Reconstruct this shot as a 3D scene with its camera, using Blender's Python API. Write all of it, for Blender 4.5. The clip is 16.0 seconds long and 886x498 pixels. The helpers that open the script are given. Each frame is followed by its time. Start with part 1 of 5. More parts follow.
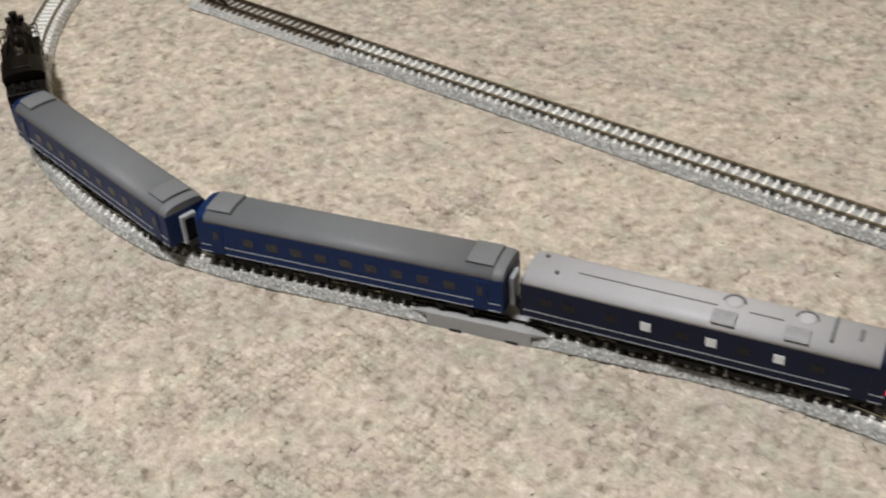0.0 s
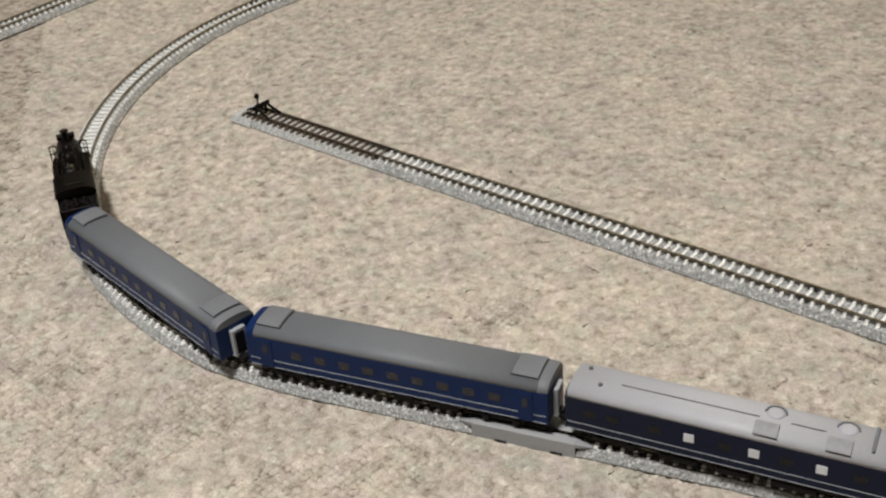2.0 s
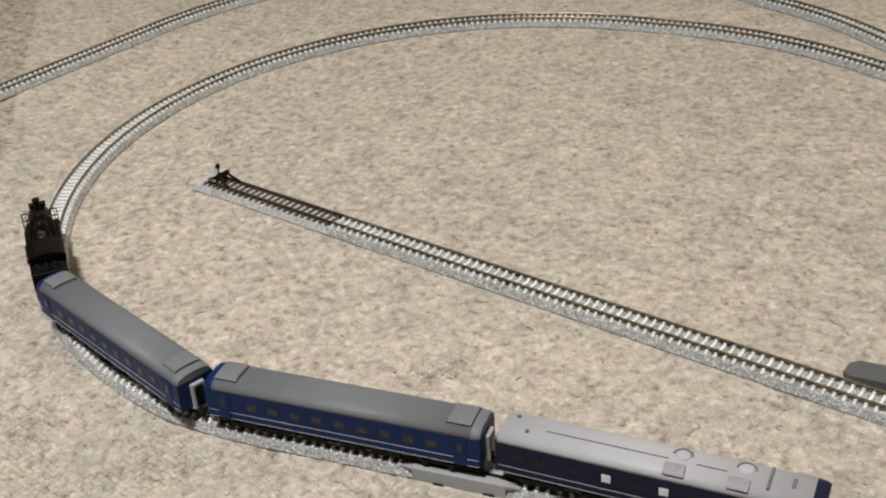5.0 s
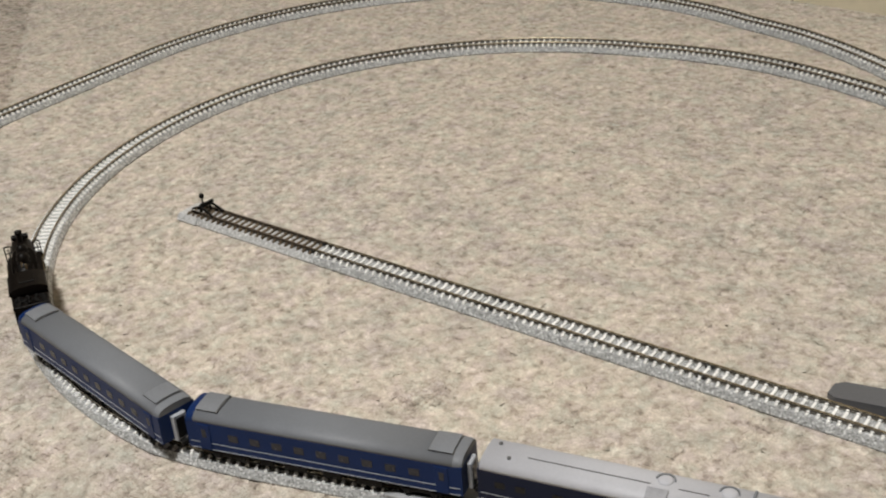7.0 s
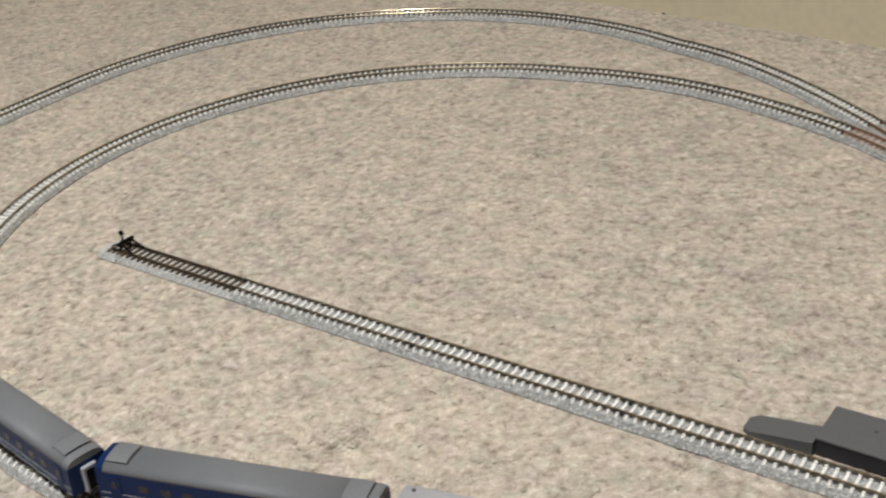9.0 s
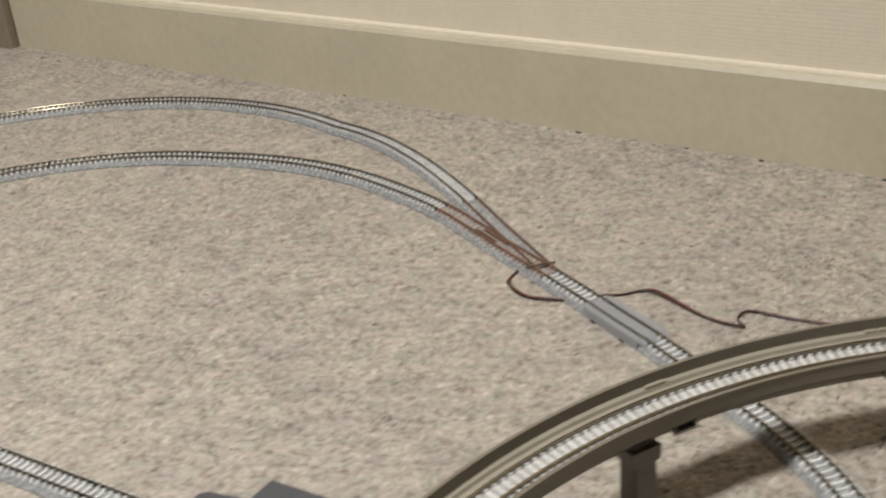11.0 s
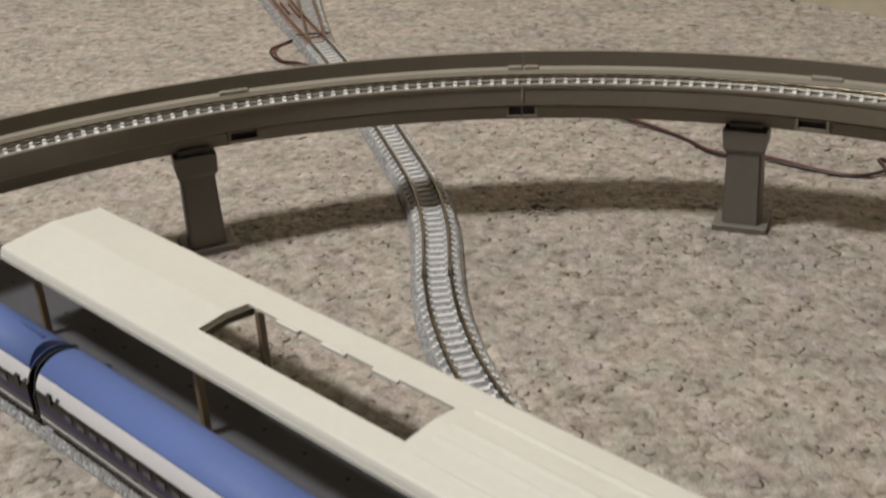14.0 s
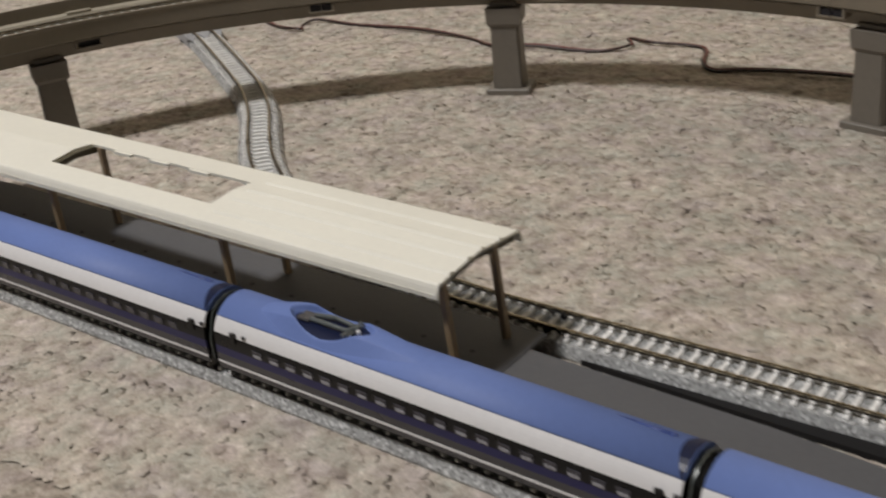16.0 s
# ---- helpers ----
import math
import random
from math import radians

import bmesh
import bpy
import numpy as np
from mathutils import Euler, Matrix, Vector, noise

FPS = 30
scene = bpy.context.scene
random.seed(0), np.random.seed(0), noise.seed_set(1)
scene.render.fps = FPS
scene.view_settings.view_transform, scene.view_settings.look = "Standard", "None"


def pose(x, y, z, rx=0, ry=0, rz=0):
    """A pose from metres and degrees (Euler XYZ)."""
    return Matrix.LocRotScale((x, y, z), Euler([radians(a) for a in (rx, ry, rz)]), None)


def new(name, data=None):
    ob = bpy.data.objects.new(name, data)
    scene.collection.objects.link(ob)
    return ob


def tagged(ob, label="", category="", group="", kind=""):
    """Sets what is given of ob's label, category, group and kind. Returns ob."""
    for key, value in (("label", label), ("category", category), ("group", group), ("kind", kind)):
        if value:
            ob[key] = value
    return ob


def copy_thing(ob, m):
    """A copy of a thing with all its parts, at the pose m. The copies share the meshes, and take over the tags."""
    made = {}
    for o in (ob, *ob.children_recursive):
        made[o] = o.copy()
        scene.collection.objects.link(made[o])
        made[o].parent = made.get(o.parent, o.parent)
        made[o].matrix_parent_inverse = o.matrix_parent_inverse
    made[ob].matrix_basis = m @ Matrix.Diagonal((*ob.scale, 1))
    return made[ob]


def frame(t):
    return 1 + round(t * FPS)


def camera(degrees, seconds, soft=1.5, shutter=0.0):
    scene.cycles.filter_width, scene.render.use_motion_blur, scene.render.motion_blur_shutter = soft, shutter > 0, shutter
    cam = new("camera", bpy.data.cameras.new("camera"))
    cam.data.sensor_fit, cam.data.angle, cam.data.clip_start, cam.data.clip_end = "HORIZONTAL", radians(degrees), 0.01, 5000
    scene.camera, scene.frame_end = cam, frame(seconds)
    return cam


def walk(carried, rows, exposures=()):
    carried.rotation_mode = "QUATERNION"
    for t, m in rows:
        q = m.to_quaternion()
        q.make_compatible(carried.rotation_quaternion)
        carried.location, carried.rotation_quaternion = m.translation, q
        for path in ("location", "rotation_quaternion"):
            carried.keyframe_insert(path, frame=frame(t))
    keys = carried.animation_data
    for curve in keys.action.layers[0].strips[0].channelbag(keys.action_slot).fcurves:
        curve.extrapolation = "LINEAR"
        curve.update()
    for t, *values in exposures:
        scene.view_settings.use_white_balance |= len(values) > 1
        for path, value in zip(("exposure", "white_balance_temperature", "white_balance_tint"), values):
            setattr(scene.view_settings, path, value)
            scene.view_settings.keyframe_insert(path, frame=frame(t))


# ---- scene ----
EXPO = [(0.0, -0.22, 6500, 10), (1.5, -0.27, 6500, 10), (3.0, -0.24, 6500, 10), (8.2, -0.17, 6480, 10), (10.5, -0.22, 6480, 10.5), (10.8, -0.24, 6420, 11), (12.5, -0.31, 6360, 10.5), (13.0, -0.35, 6360, 10), (14.0, -0.48, 6420, 12.5), (15.0, -0.60, 6430, 13), (16.0, -0.43, 6440, 13)]
cam = camera(39.57, 16.0, soft=2.1, shutter=0.5)
walk(cam, [
    (0.0, pose(0.5348, -0.4254, 0.3086, 53.32, 3.16, 38.42)),
    (0.5, pose(0.5198, -0.4220, 0.3021, 54.16, 3.48, 39.71)),
    (1.0, pose(0.5204, -0.4230, 0.3063, 54.72, 3.72, 40.05)),
    (1.5, pose(0.5260, -0.4270, 0.3162, 55.97, 3.93, 39.65)),
    (2.0, pose(0.5317, -0.4351, 0.3254, 57.43, 4.16, 38.86)),
    (2.5, pose(0.5419, -0.4394, 0.3317, 58.30, 4.08, 38.10)),
    (3.0, pose(0.5530, -0.4475, 0.3411, 58.92, 3.78, 37.68)),
    (3.5, pose(0.5625, -0.4585, 0.3450, 59.69, 3.44, 37.43)),
    (4.0, pose(0.5664, -0.4616, 0.3506, 59.77, 3.38, 37.31)),
    (6.5, pose(0.5682, -0.4551, 0.3510, 61.03, 3.99, 37.22)),
    (7.0, pose(0.5722, -0.4541, 0.3505, 61.24, 4.18, 36.84)),
    (7.5, pose(0.5754, -0.4531, 0.3511, 61.27, 4.05, 36.48)),
    (8.0, pose(0.5757, -0.4524, 0.3509, 61.36, 3.83, 36.28)),
    (8.2, pose(0.5762, -0.4499, 0.3528, 61.22, 3.96, 36.34)),
    (10.3, pose(0.6600, -0.4062, 0.3636, 62.39, 3.59, 30.03)),
    (10.5, pose(0.6904, -0.3962, 0.3630, 62.66, 3.54, 29.65)),
    (10.7, pose(0.7329, -0.3627, 0.3537, 63.26, 4.05, 28.76)),
    (11.0, pose(0.8143, -0.3167, 0.3709, 64.03, 5.50, 32.07)),
    (11.2, pose(0.8415, -0.2774, 0.3699, 63.82, 5.92, 33.37)),
    (11.5, pose(0.9007, -0.2260, 0.3632, 62.84, 6.63, 36.22)),
    (11.8, pose(0.9209, -0.1912, 0.3500, 61.72, 6.78, 38.10)),
    (12.0, pose(0.9252, -0.1655, 0.3328, 61.14, 6.12, 38.99)),
    (12.2, pose(0.9171, -0.1520, 0.3243, 60.89, 5.89, 39.35)),
    (12.5, pose(0.9103, -0.1380, 0.3077, 59.82, 5.09, 39.53)),
    (12.8, pose(0.9225, -0.1364, 0.2871, 58.99, 4.43, 38.78)),
    (13.0, pose(0.9463, -0.1340, 0.2712, 59.16, 3.69, 39.38)),
    (13.2, pose(0.9648, -0.1288, 0.2547, 59.81, 3.50, 39.80)),
    (13.5, pose(0.9787, -0.1323, 0.2420, 61.19, 2.90, 41.24)),
    (14.0, pose(0.9965, -0.1467, 0.2235, 62.45, 3.28, 42.78)),
    (14.5, pose(1.0225, -0.1655, 0.2156, 62.58, 3.81, 42.24)),
    (15.0, pose(1.0482, -0.1853, 0.2116, 62.88, 4.36, 40.65)),
    (15.5, pose(1.0746, -0.2026, 0.2062, 63.28, 4.95, 38.83)),
    (16.0, pose(1.1041, -0.2162, 0.1977, 63.60, 5.75, 36.62)),
], exposures=EXPO)

# ---- light and room ----
LAMP = Vector((0.22, -0.83, 2.36))
world = bpy.data.worlds.new("room_air")
scene.world = world
world.use_nodes = True
world.node_tree.nodes["Background"].inputs[0].default_value = (1.0, 0.95, 0.9, 1)
world.node_tree.nodes["Background"].inputs[1].default_value = 0.001

sun_lamp = bpy.data.lights.new("ceiling_lamp_light", "AREA")
sun_lamp.shape, sun_lamp.size, sun_lamp.energy = "DISK", 0.36, 48
sun_lamp.spread = radians(142)
sun_lamp.color = (1.0, 0.985, 0.95)
lamp_ob = new("ceiling_lamp_light", sun_lamp)
lamp_ob.matrix_basis = Matrix.Translation(LAMP - Vector((0, 0, 0.075)))


# ---- materials ----
def mat(name, color, rough=0.5, metal=0.0, vary=0.12, scale=90.0, bump=0.0, bump_scale=900.0, island=0.0, coat=0.0, spec=0.5):
    """A painted, moulded or metal surface with a little dirt at two scales."""
    m = bpy.data.materials.new(name)
    m.use_nodes = True
    nt = m.node_tree
    bsdf = nt.nodes["Principled BSDF"]
    bsdf.inputs["Metallic"].default_value = metal
    bsdf.inputs["Coat Weight"].default_value = coat
    bsdf.inputs["Specular IOR Level"].default_value = spec
    tc = nt.nodes.new("ShaderNodeTexCoord")
    n1 = nt.nodes.new("ShaderNodeTexNoise")
    n1.inputs["Scale"].default_value, n1.inputs["Detail"].default_value = scale, 6
    n2 = nt.nodes.new("ShaderNodeTexNoise")
    n2.inputs["Scale"].default_value, n2.inputs["Detail"].default_value = scale * 9, 3
    for n in (n1, n2):
        nt.links.new(tc.outputs["Object"], n.inputs["Vector"])
    mix = nt.nodes.new("ShaderNodeMath")
    mix.operation = "ADD"
    nt.links.new(n1.outputs["Fac"], mix.inputs[0])
    nt.links.new(n2.outputs["Fac"], mix.inputs[1])
    ramp = nt.nodes.new("ShaderNodeMapRange")
    ramp.inputs["From Min"].default_value, ramp.inputs["From Max"].default_value = 0.6, 1.4
    ramp.inputs["To Min"].default_value, ramp.inputs["To Max"].default_value = 1 - vary, 1 + vary
    nt.links.new(mix.outputs[0], ramp.inputs["Value"])
    value = ramp.outputs[0]
    if island:
        info = nt.nodes.new("ShaderNodeObjectInfo")
        r2 = nt.nodes.new("ShaderNodeMapRange")
        r2.inputs["To Min"].default_value, r2.inputs["To Max"].default_value = 1 - island, 1 + island
        nt.links.new(info.outputs["Random"], r2.inputs["Value"])
        mul = nt.nodes.new("ShaderNodeMath")
        mul.operation = "MULTIPLY"
        nt.links.new(value, mul.inputs[0])
        nt.links.new(r2.outputs[0], mul.inputs[1])
        value = mul.outputs[0]
    col = nt.nodes.new("ShaderNodeVectorMath")
    col.operation = "SCALE"
    col.inputs[0].default_value = color[:3]
    nt.links.new(value, col.inputs["Scale"])
    nt.links.new(col.outputs[0], bsdf.inputs["Base Color"])
    rr = nt.nodes.new("ShaderNodeMapRange")
    rr.inputs["To Min"].default_value, rr.inputs["To Max"].default_value = max(0.03, rough - 0.1), min(1, rough + 0.1)
    nt.links.new(n1.outputs["Fac"], rr.inputs["Value"])
    nt.links.new(rr.outputs[0], bsdf.inputs["Roughness"])
    if bump:
        bn = nt.nodes.new("ShaderNodeTexNoise")
        bn.inputs["Scale"].default_value, bn.inputs["Detail"].default_value = bump_scale, 4
        nt.links.new(tc.outputs["Object"], bn.inputs["Vector"])
        b = nt.nodes.new("ShaderNodeBump")
        b.inputs["Strength"].default_value, b.inputs["Distance"].default_value = bump, 0.0006
        nt.links.new(bn.outputs["Fac"], b.inputs["Height"])
        nt.links.new(b.outputs[0], bsdf.inputs["Normal"])
    return m


def speckled(name, base, dark, light, scale, rough=0.75, bump=0.6):
    """Moulded ballast: grey grains with darker and lighter specks."""
    m = mat(name, base, rough, 0, 0.12, 60, bump, scale)
    nt = m.node_tree
    tc = next(n for n in nt.nodes if n.bl_idname == "ShaderNodeTexCoord")
    v = nt.nodes.new("ShaderNodeTexVoronoi")
    v.inputs["Scale"].default_value = scale
    nt.links.new(tc.outputs["Object"], v.inputs["Vector"])
    ramp = nt.nodes.new("ShaderNodeValToRGB")
    e = ramp.color_ramp.elements
    e[0].position, e[0].color = 0.08, dark
    e[1].position, e[1].color = 0.92, light
    mid = ramp.color_ramp.elements.new(0.3)
    mid.color = base
    mid2 = ramp.color_ramp.elements.new(0.75)
    mid2.color = base
    sep = nt.nodes.new("ShaderNodeSeparateColor")
    nt.links.new(v.outputs["Color"], sep.inputs[0])
    nt.links.new(sep.outputs[0], ramp.inputs["Fac"])
    nt.links.new(ramp.outputs["Color"], nt.nodes["Principled BSDF"].inputs["Base Color"])
    return m


def carpet_material(name, tufts):
    """Cut pile in mottled beiges; each tuft takes a tone of its own."""
    m = bpy.data.materials.new(name)
    m.use_nodes = True
    nt = m.node_tree
    bsdf = nt.nodes["Principled BSDF"]
    bsdf.inputs["Roughness"].default_value = 0.95
    bsdf.inputs["Specular IOR Level"].default_value = 0.12
    tc = nt.nodes.new("ShaderNodeTexCoord")

    def noisy(scale, detail, rough=0.6, curl=0.0):
        n = nt.nodes.new("ShaderNodeTexNoise")
        n.inputs["Scale"].default_value, n.inputs["Detail"].default_value, n.inputs["Roughness"].default_value = scale, detail, rough
        n.inputs["Distortion"].default_value = curl
        nt.links.new(tc.outputs["Object"], n.inputs["Vector"])
        return n.outputs["Fac"]

    def blend(a, b, wa, wb, c):
        """a * wa + b * wb + c"""
        one = nt.nodes.new("ShaderNodeMath")
        one.operation = "MULTIPLY_ADD"
        one.inputs[1].default_value, one.inputs[2].default_value = wa, c
        nt.links.new(a, one.inputs[0])
        two = nt.nodes.new("ShaderNodeMath")
        two.operation = "MULTIPLY_ADD"
        two.inputs[1].default_value = wb
        nt.links.new(b, two.inputs[0])
        nt.links.new(one.outputs[0], two.inputs[2])
        return two.outputs[0]

    def ramp(fac, stops):
        r = nt.nodes.new("ShaderNodeValToRGB")
        e = r.color_ramp.elements
        e[0].position, e[0].color = stops[0]
        e[1].position, e[1].color = stops[-1]
        for p, c in stops[1:-1]:
            e.new(p).color = c
        nt.links.new(fac, r.inputs["Fac"])
        return r.outputs["Color"]

    if tufts:
        info = nt.nodes.new("ShaderNodeNewGeometry")
        tone = blend(info.outputs["Random Per Island"], noisy(165, 4, 0.68, 0.5), 0.30, 1.82, -0.555)
    else:
        tone = blend(noisy(300, 3), noisy(165, 4, 0.68, 0.5), 0.6, 1.75, -0.875)
    c = ramp(tone, [(0.04, (0.200, 0.170, 0.142, 1)), (0.22, (0.338, 0.297, 0.255, 1)), (0.38, (0.425, 0.381, 0.331, 1)), (0.60, (0.500, 0.455, 0.400, 1)), (0.95, (0.650, 0.605, 0.545, 1))])
    hue = ramp(noisy(75, 3, 0.6), [(0.36, (0.955, 0.995, 0.96, 1)), (0.50, (1.015, 0.995, 0.96, 1)), (0.64, (1.03, 0.985, 1.01, 1))])
    wide = ramp(noisy(5, 4), [(0.32, (0.94, 0.945, 0.96, 1)), (0.68, (1.05, 1.04, 1.02, 1))])
    grey = ramp(noisy(42, 4, 0.6), [(0.34, (0.86, 0.865, 0.87, 1)), (0.60, (1.075, 1.06, 1.045, 1))])
    strand = ramp(noisy(620, 3, 0.65, 2.2), [(0.33, (0.78, 0.775, 0.77, 1)), (0.50, (1.0, 1.0, 1.0, 1)), (0.68, (1.22, 1.22, 1.22, 1))])
    for other in (hue, wide, grey, strand):
        mx = nt.nodes.new("ShaderNodeMix")
        mx.data_type, mx.blend_type = "RGBA", "MULTIPLY"
        mx.inputs[0].default_value = 1
        nt.links.new(c, mx.inputs[6])
        nt.links.new(other, mx.inputs[7])
        c = mx.outputs[2]
    nt.links.new(c, bsdf.inputs["Base Color"])
    b = nt.nodes.new("ShaderNodeBump")
    b.inputs["Strength"].default_value, b.inputs["Distance"].default_value = 0.6, 0.0006
    nt.links.new(noisy(1100, 3), b.inputs["Height"])
    nt.links.new(b.outputs[0], bsdf.inputs["Normal"])
    return m


def ribbed_wall_material():
    m = mat("ribbed_wallpaper", (0.90, 0.805, 0.635, 1), 0.8, 0, 0.05, 20)
    nt = m.node_tree
    tc = next(n for n in nt.nodes if n.bl_idname == "ShaderNodeTexCoord")
    w = nt.nodes.new("ShaderNodeTexWave")
    w.bands_direction = "Z"
    w.inputs["Scale"].default_value, w.inputs["Distortion"].default_value, w.inputs["Detail"].default_value = 95, 1.0, 3
    mp = nt.nodes.new("ShaderNodeMapping")
    mp.inputs["Scale"].default_value = (0.35, 0.35, 1)
    nt.links.new(tc.outputs["Object"], mp.inputs["Vector"])
    nt.links.new(mp.outputs[0], w.inputs["Vector"])
    b = nt.nodes.new("ShaderNodeBump")
    b.inputs["Strength"].default_value, b.inputs["Distance"].default_value = 0.10, 0.0006
    nt.links.new(w.outputs["Fac"], b.inputs["Height"])
    nt.links.new(b.outputs[0], nt.nodes["Principled BSDF"].inputs["Normal"])
    return m


def glow(name, color, strength):
    m = bpy.data.materials.new(name)
    m.use_nodes = True
    b = m.node_tree.nodes["Principled BSDF"]
    b.inputs["Base Color"].default_value = color
    b.inputs["Emission Color"].default_value = color
    b.inputs["Emission Strength"].default_value = strength
    return m


CARPET = carpet_material("carpet_ground", False)
PILE = carpet_material("carpet_pile", True)
WALL = ribbed_wall_material()
# unseen walls and ceiling are coloured near-black to cut bounced light
DARK_WALL = mat("unseen_dark_wall", (0.045, 0.042, 0.038, 1), 0.85, 0, 0.05, 8)
CEILING = mat("dark_ceiling_board", (0.05, 0.05, 0.05, 1), 0.9, 0, 0.04, 8)
BASEBOARD = mat("baseboard_wood", (0.67, 0.600, 0.445, 1), 0.45, 0, 0.08, 14, 0.2, 300)
CASING = mat("casing_wood", (0.30, 0.25, 0.19, 1), 0.5, 0, 0.1, 20)
BALLAST = speckled("grey_ballast", (0.37, 0.375, 0.37, 1), (0.20, 0.20, 0.195, 1), (0.68, 0.685, 0.68, 1), 1350, rough=0.26, bump=0.6)
END_GREY = speckled("pale_end_ballast", (0.47, 0.47, 0.465, 1), (0.29, 0.29, 0.28, 1), (0.70, 0.70, 0.69, 1), 1300, rough=0.35, bump=0.4)
TIE = mat("pale_concrete_tie", (0.84, 0.83, 0.80, 1), 0.28, 0, 0.12, 300, island=0.10)
TIE_BROWN = mat("brown_wood_tie", (0.125, 0.092, 0.058, 1), 0.55, 0, 0.25, 300, island=0.25)
RAIL = mat("nickel_rail", (0.34, 0.29, 0.21, 1), 0.20, 1.0, 0.2, 200)
RAIL_SIDE = mat("rail_web", (0.050, 0.043, 0.033, 1), 0.45, 0.4, 0.2, 200)
RAIL_BROWN = mat("weathered_brown_rail", (0.26, 0.155, 0.105, 1), 0.45, 0.3, 0.25, 200)
JOINER = mat("black_joiner", (0.02, 0.02, 0.02, 1), 0.5)
VIA_BED = speckled("pale_viaduct_bed", (0.46, 0.44, 0.39, 1), (0.30, 0.285, 0.25, 1), (0.60, 0.58, 0.53, 1), 1700, rough=0.4, bump=0.4)
GREY_PLASTIC = mat("grey_plastic", (0.335, 0.34, 0.35, 1), 0.45, 0, 0.06, 60, 0.15)
BLACK = mat("loco_black", (0.0052, 0.0038, 0.0031, 1), 0.42, 0, 0.35, 120, 0.1, spec=0.09)
BLACK_MATTE = mat("soot_black", (0.006, 0.0055, 0.005, 1), 0.7, 0, 0.3, 120, spec=0.1)
SILVER = mat("bright_metal", (0.62, 0.60, 0.56, 1), 0.25, 1.0, 0.15, 300)
BRASS = mat("dull_brass", (0.28, 0.22, 0.13, 1), 0.35, 0.8, 0.2, 300)
COACH_BLUE = mat("coach_blue", (0.005, 0.020, 0.085, 1), 0.42, 0, 0.12, 90, spec=0.16)
NAVY = mat("dark_navy", (0.006, 0.010, 0.030, 1), 0.42, 0, 0.12, 90, spec=0.16)
ROOF_GREY = mat("coach_roof_grey", (0.148, 0.156, 0.170, 1), 0.6, 0, 0.08, 90, 0.1)
ROOF_PALE = mat("pale_roof_grey", (0.42, 0.42, 0.445, 1), 0.55, 0, 0.06, 90, 0.1)
PANEL_GREY = mat("roof_panel_grey", (0.155, 0.162, 0.175, 1), 0.6)
GROOVE = mat("dark_groove", (0.10, 0.10, 0.10, 1), 0.7)
GRILLE = mat("roof_grille_grey", (0.27, 0.27, 0.285, 1), 0.6, 0, 0.2, 400)
STRIPE = mat("silver_stripe", (0.46, 0.48, 0.52, 1), 0.35, 0.3)
GLASS_DARK = mat("dark_window_glass", (0.008, 0.0078, 0.0085, 1), 0.3, 0, 0.3, 300, spec=0.25)
GLASS_DULL = mat("dull_amber_window", (0.024, 0.025, 0.033, 1), 0.25, 0, 0.5, 500, spec=0.4)
WINDOW_WHITE = mat("white_window_pane", (0.72, 0.74, 0.78, 1), 0.3)
UNDER = mat("underframe_black", (0.006, 0.0056, 0.0054, 1), 0.65, 0, 0.3, 200, spec=0.2)
EXP_BLUE = mat("express_roof_blue", (0.145, 0.212, 0.475, 1), 0.58, 0, 0.05, 60, spec=0.32)
EXP_WHITE = mat("express_pale_side", (0.78, 0.77, 0.77, 1), 0.36, 0, 0.04, 60, coat=0.15)
EXP_GREY = mat("express_lower_grey", (0.060, 0.058, 0.062, 1), 0.28, 0, 0.08, 60)
EXP_NAVY = mat("express_navy_band", (0.014, 0.014, 0.085, 1), 0.4, 0, 0.1, 60)
EXP_PANE = mat("express_window_pane", (0.060, 0.058, 0.070, 1), 0.15, 0, 0.3, 400)
CANOPY = mat("cream_canopy", (0.835, 0.812, 0.712, 1), 0.5, 0, 0.03, 40, 0.12, 500)
RAFTER = mat("dark_brown_rafter", (0.105, 0.090, 0.055, 1), 0.6, 0, 0.2, 120)
POST = mat("brown_post", (0.27, 0.195, 0.115, 1), 0.5, 0, 0.15, 120)
PLATFORM = mat("grey_platform", (0.098, 0.0985, 0.104, 1), 0.6, 0, 0.08, 60, 0.2, spec=0.35)
PLATFORM_SIDE = mat("black_platform_side", (0.032, 0.030, 0.034, 1), 0.6, spec=0.3)
PLATFORM_DARK = mat("near_black_fill", (0.012, 0.012, 0.013, 1), 0.65, spec=0.2)
VIADUCT = mat("taupe_viaduct", (0.232, 0.197, 0.148, 1), 0.36, 0, 0.07, 50, 0.12)
LEDGE = mat("tan_viaduct_deck", (0.405, 0.362, 0.282, 1), 0.45, 0, 0.07, 50, 0.12)
RAIL_TAN = mat("tarnished_rail_side", (0.26, 0.23, 0.18, 1), 0.4, 0.4, 0.2, 200)
RAIL_DARK = mat("dark_brown_rail", (0.11, 0.08, 0.055, 1), 0.45, 0.4, 0.25, 200)
TIE_PINK = mat("pinkish_brown_tie", (0.50, 0.385, 0.325, 1), 0.5, 0, 0.2, 300, island=0.15)
PIER = mat("grey_pier", (0.190, 0.169, 0.140, 1), 0.5, 0, 0.07, 50, 0.12)
WIRE_RED = mat("red_brown_wire", (0.15, 0.032, 0.026, 1), 0.4)
WIRE_BLACK = mat("black_wire", (0.035, 0.018, 0.015, 1), 0.4)
LAMP_GLOW = glow("lamp_diffuser_glow", (1.0, 0.88, 0.72, 1), 1.5)
EXP_GLINT = mat("express_pane_glint", (0.34, 0.34, 0.37, 1), 0.3, 0, 0.3, 500)
EXP_GROOVE_SHADE = mat("express_groove_shade", (0.045, 0.075, 0.24, 1), 0.5, 0, 0.1, 60)
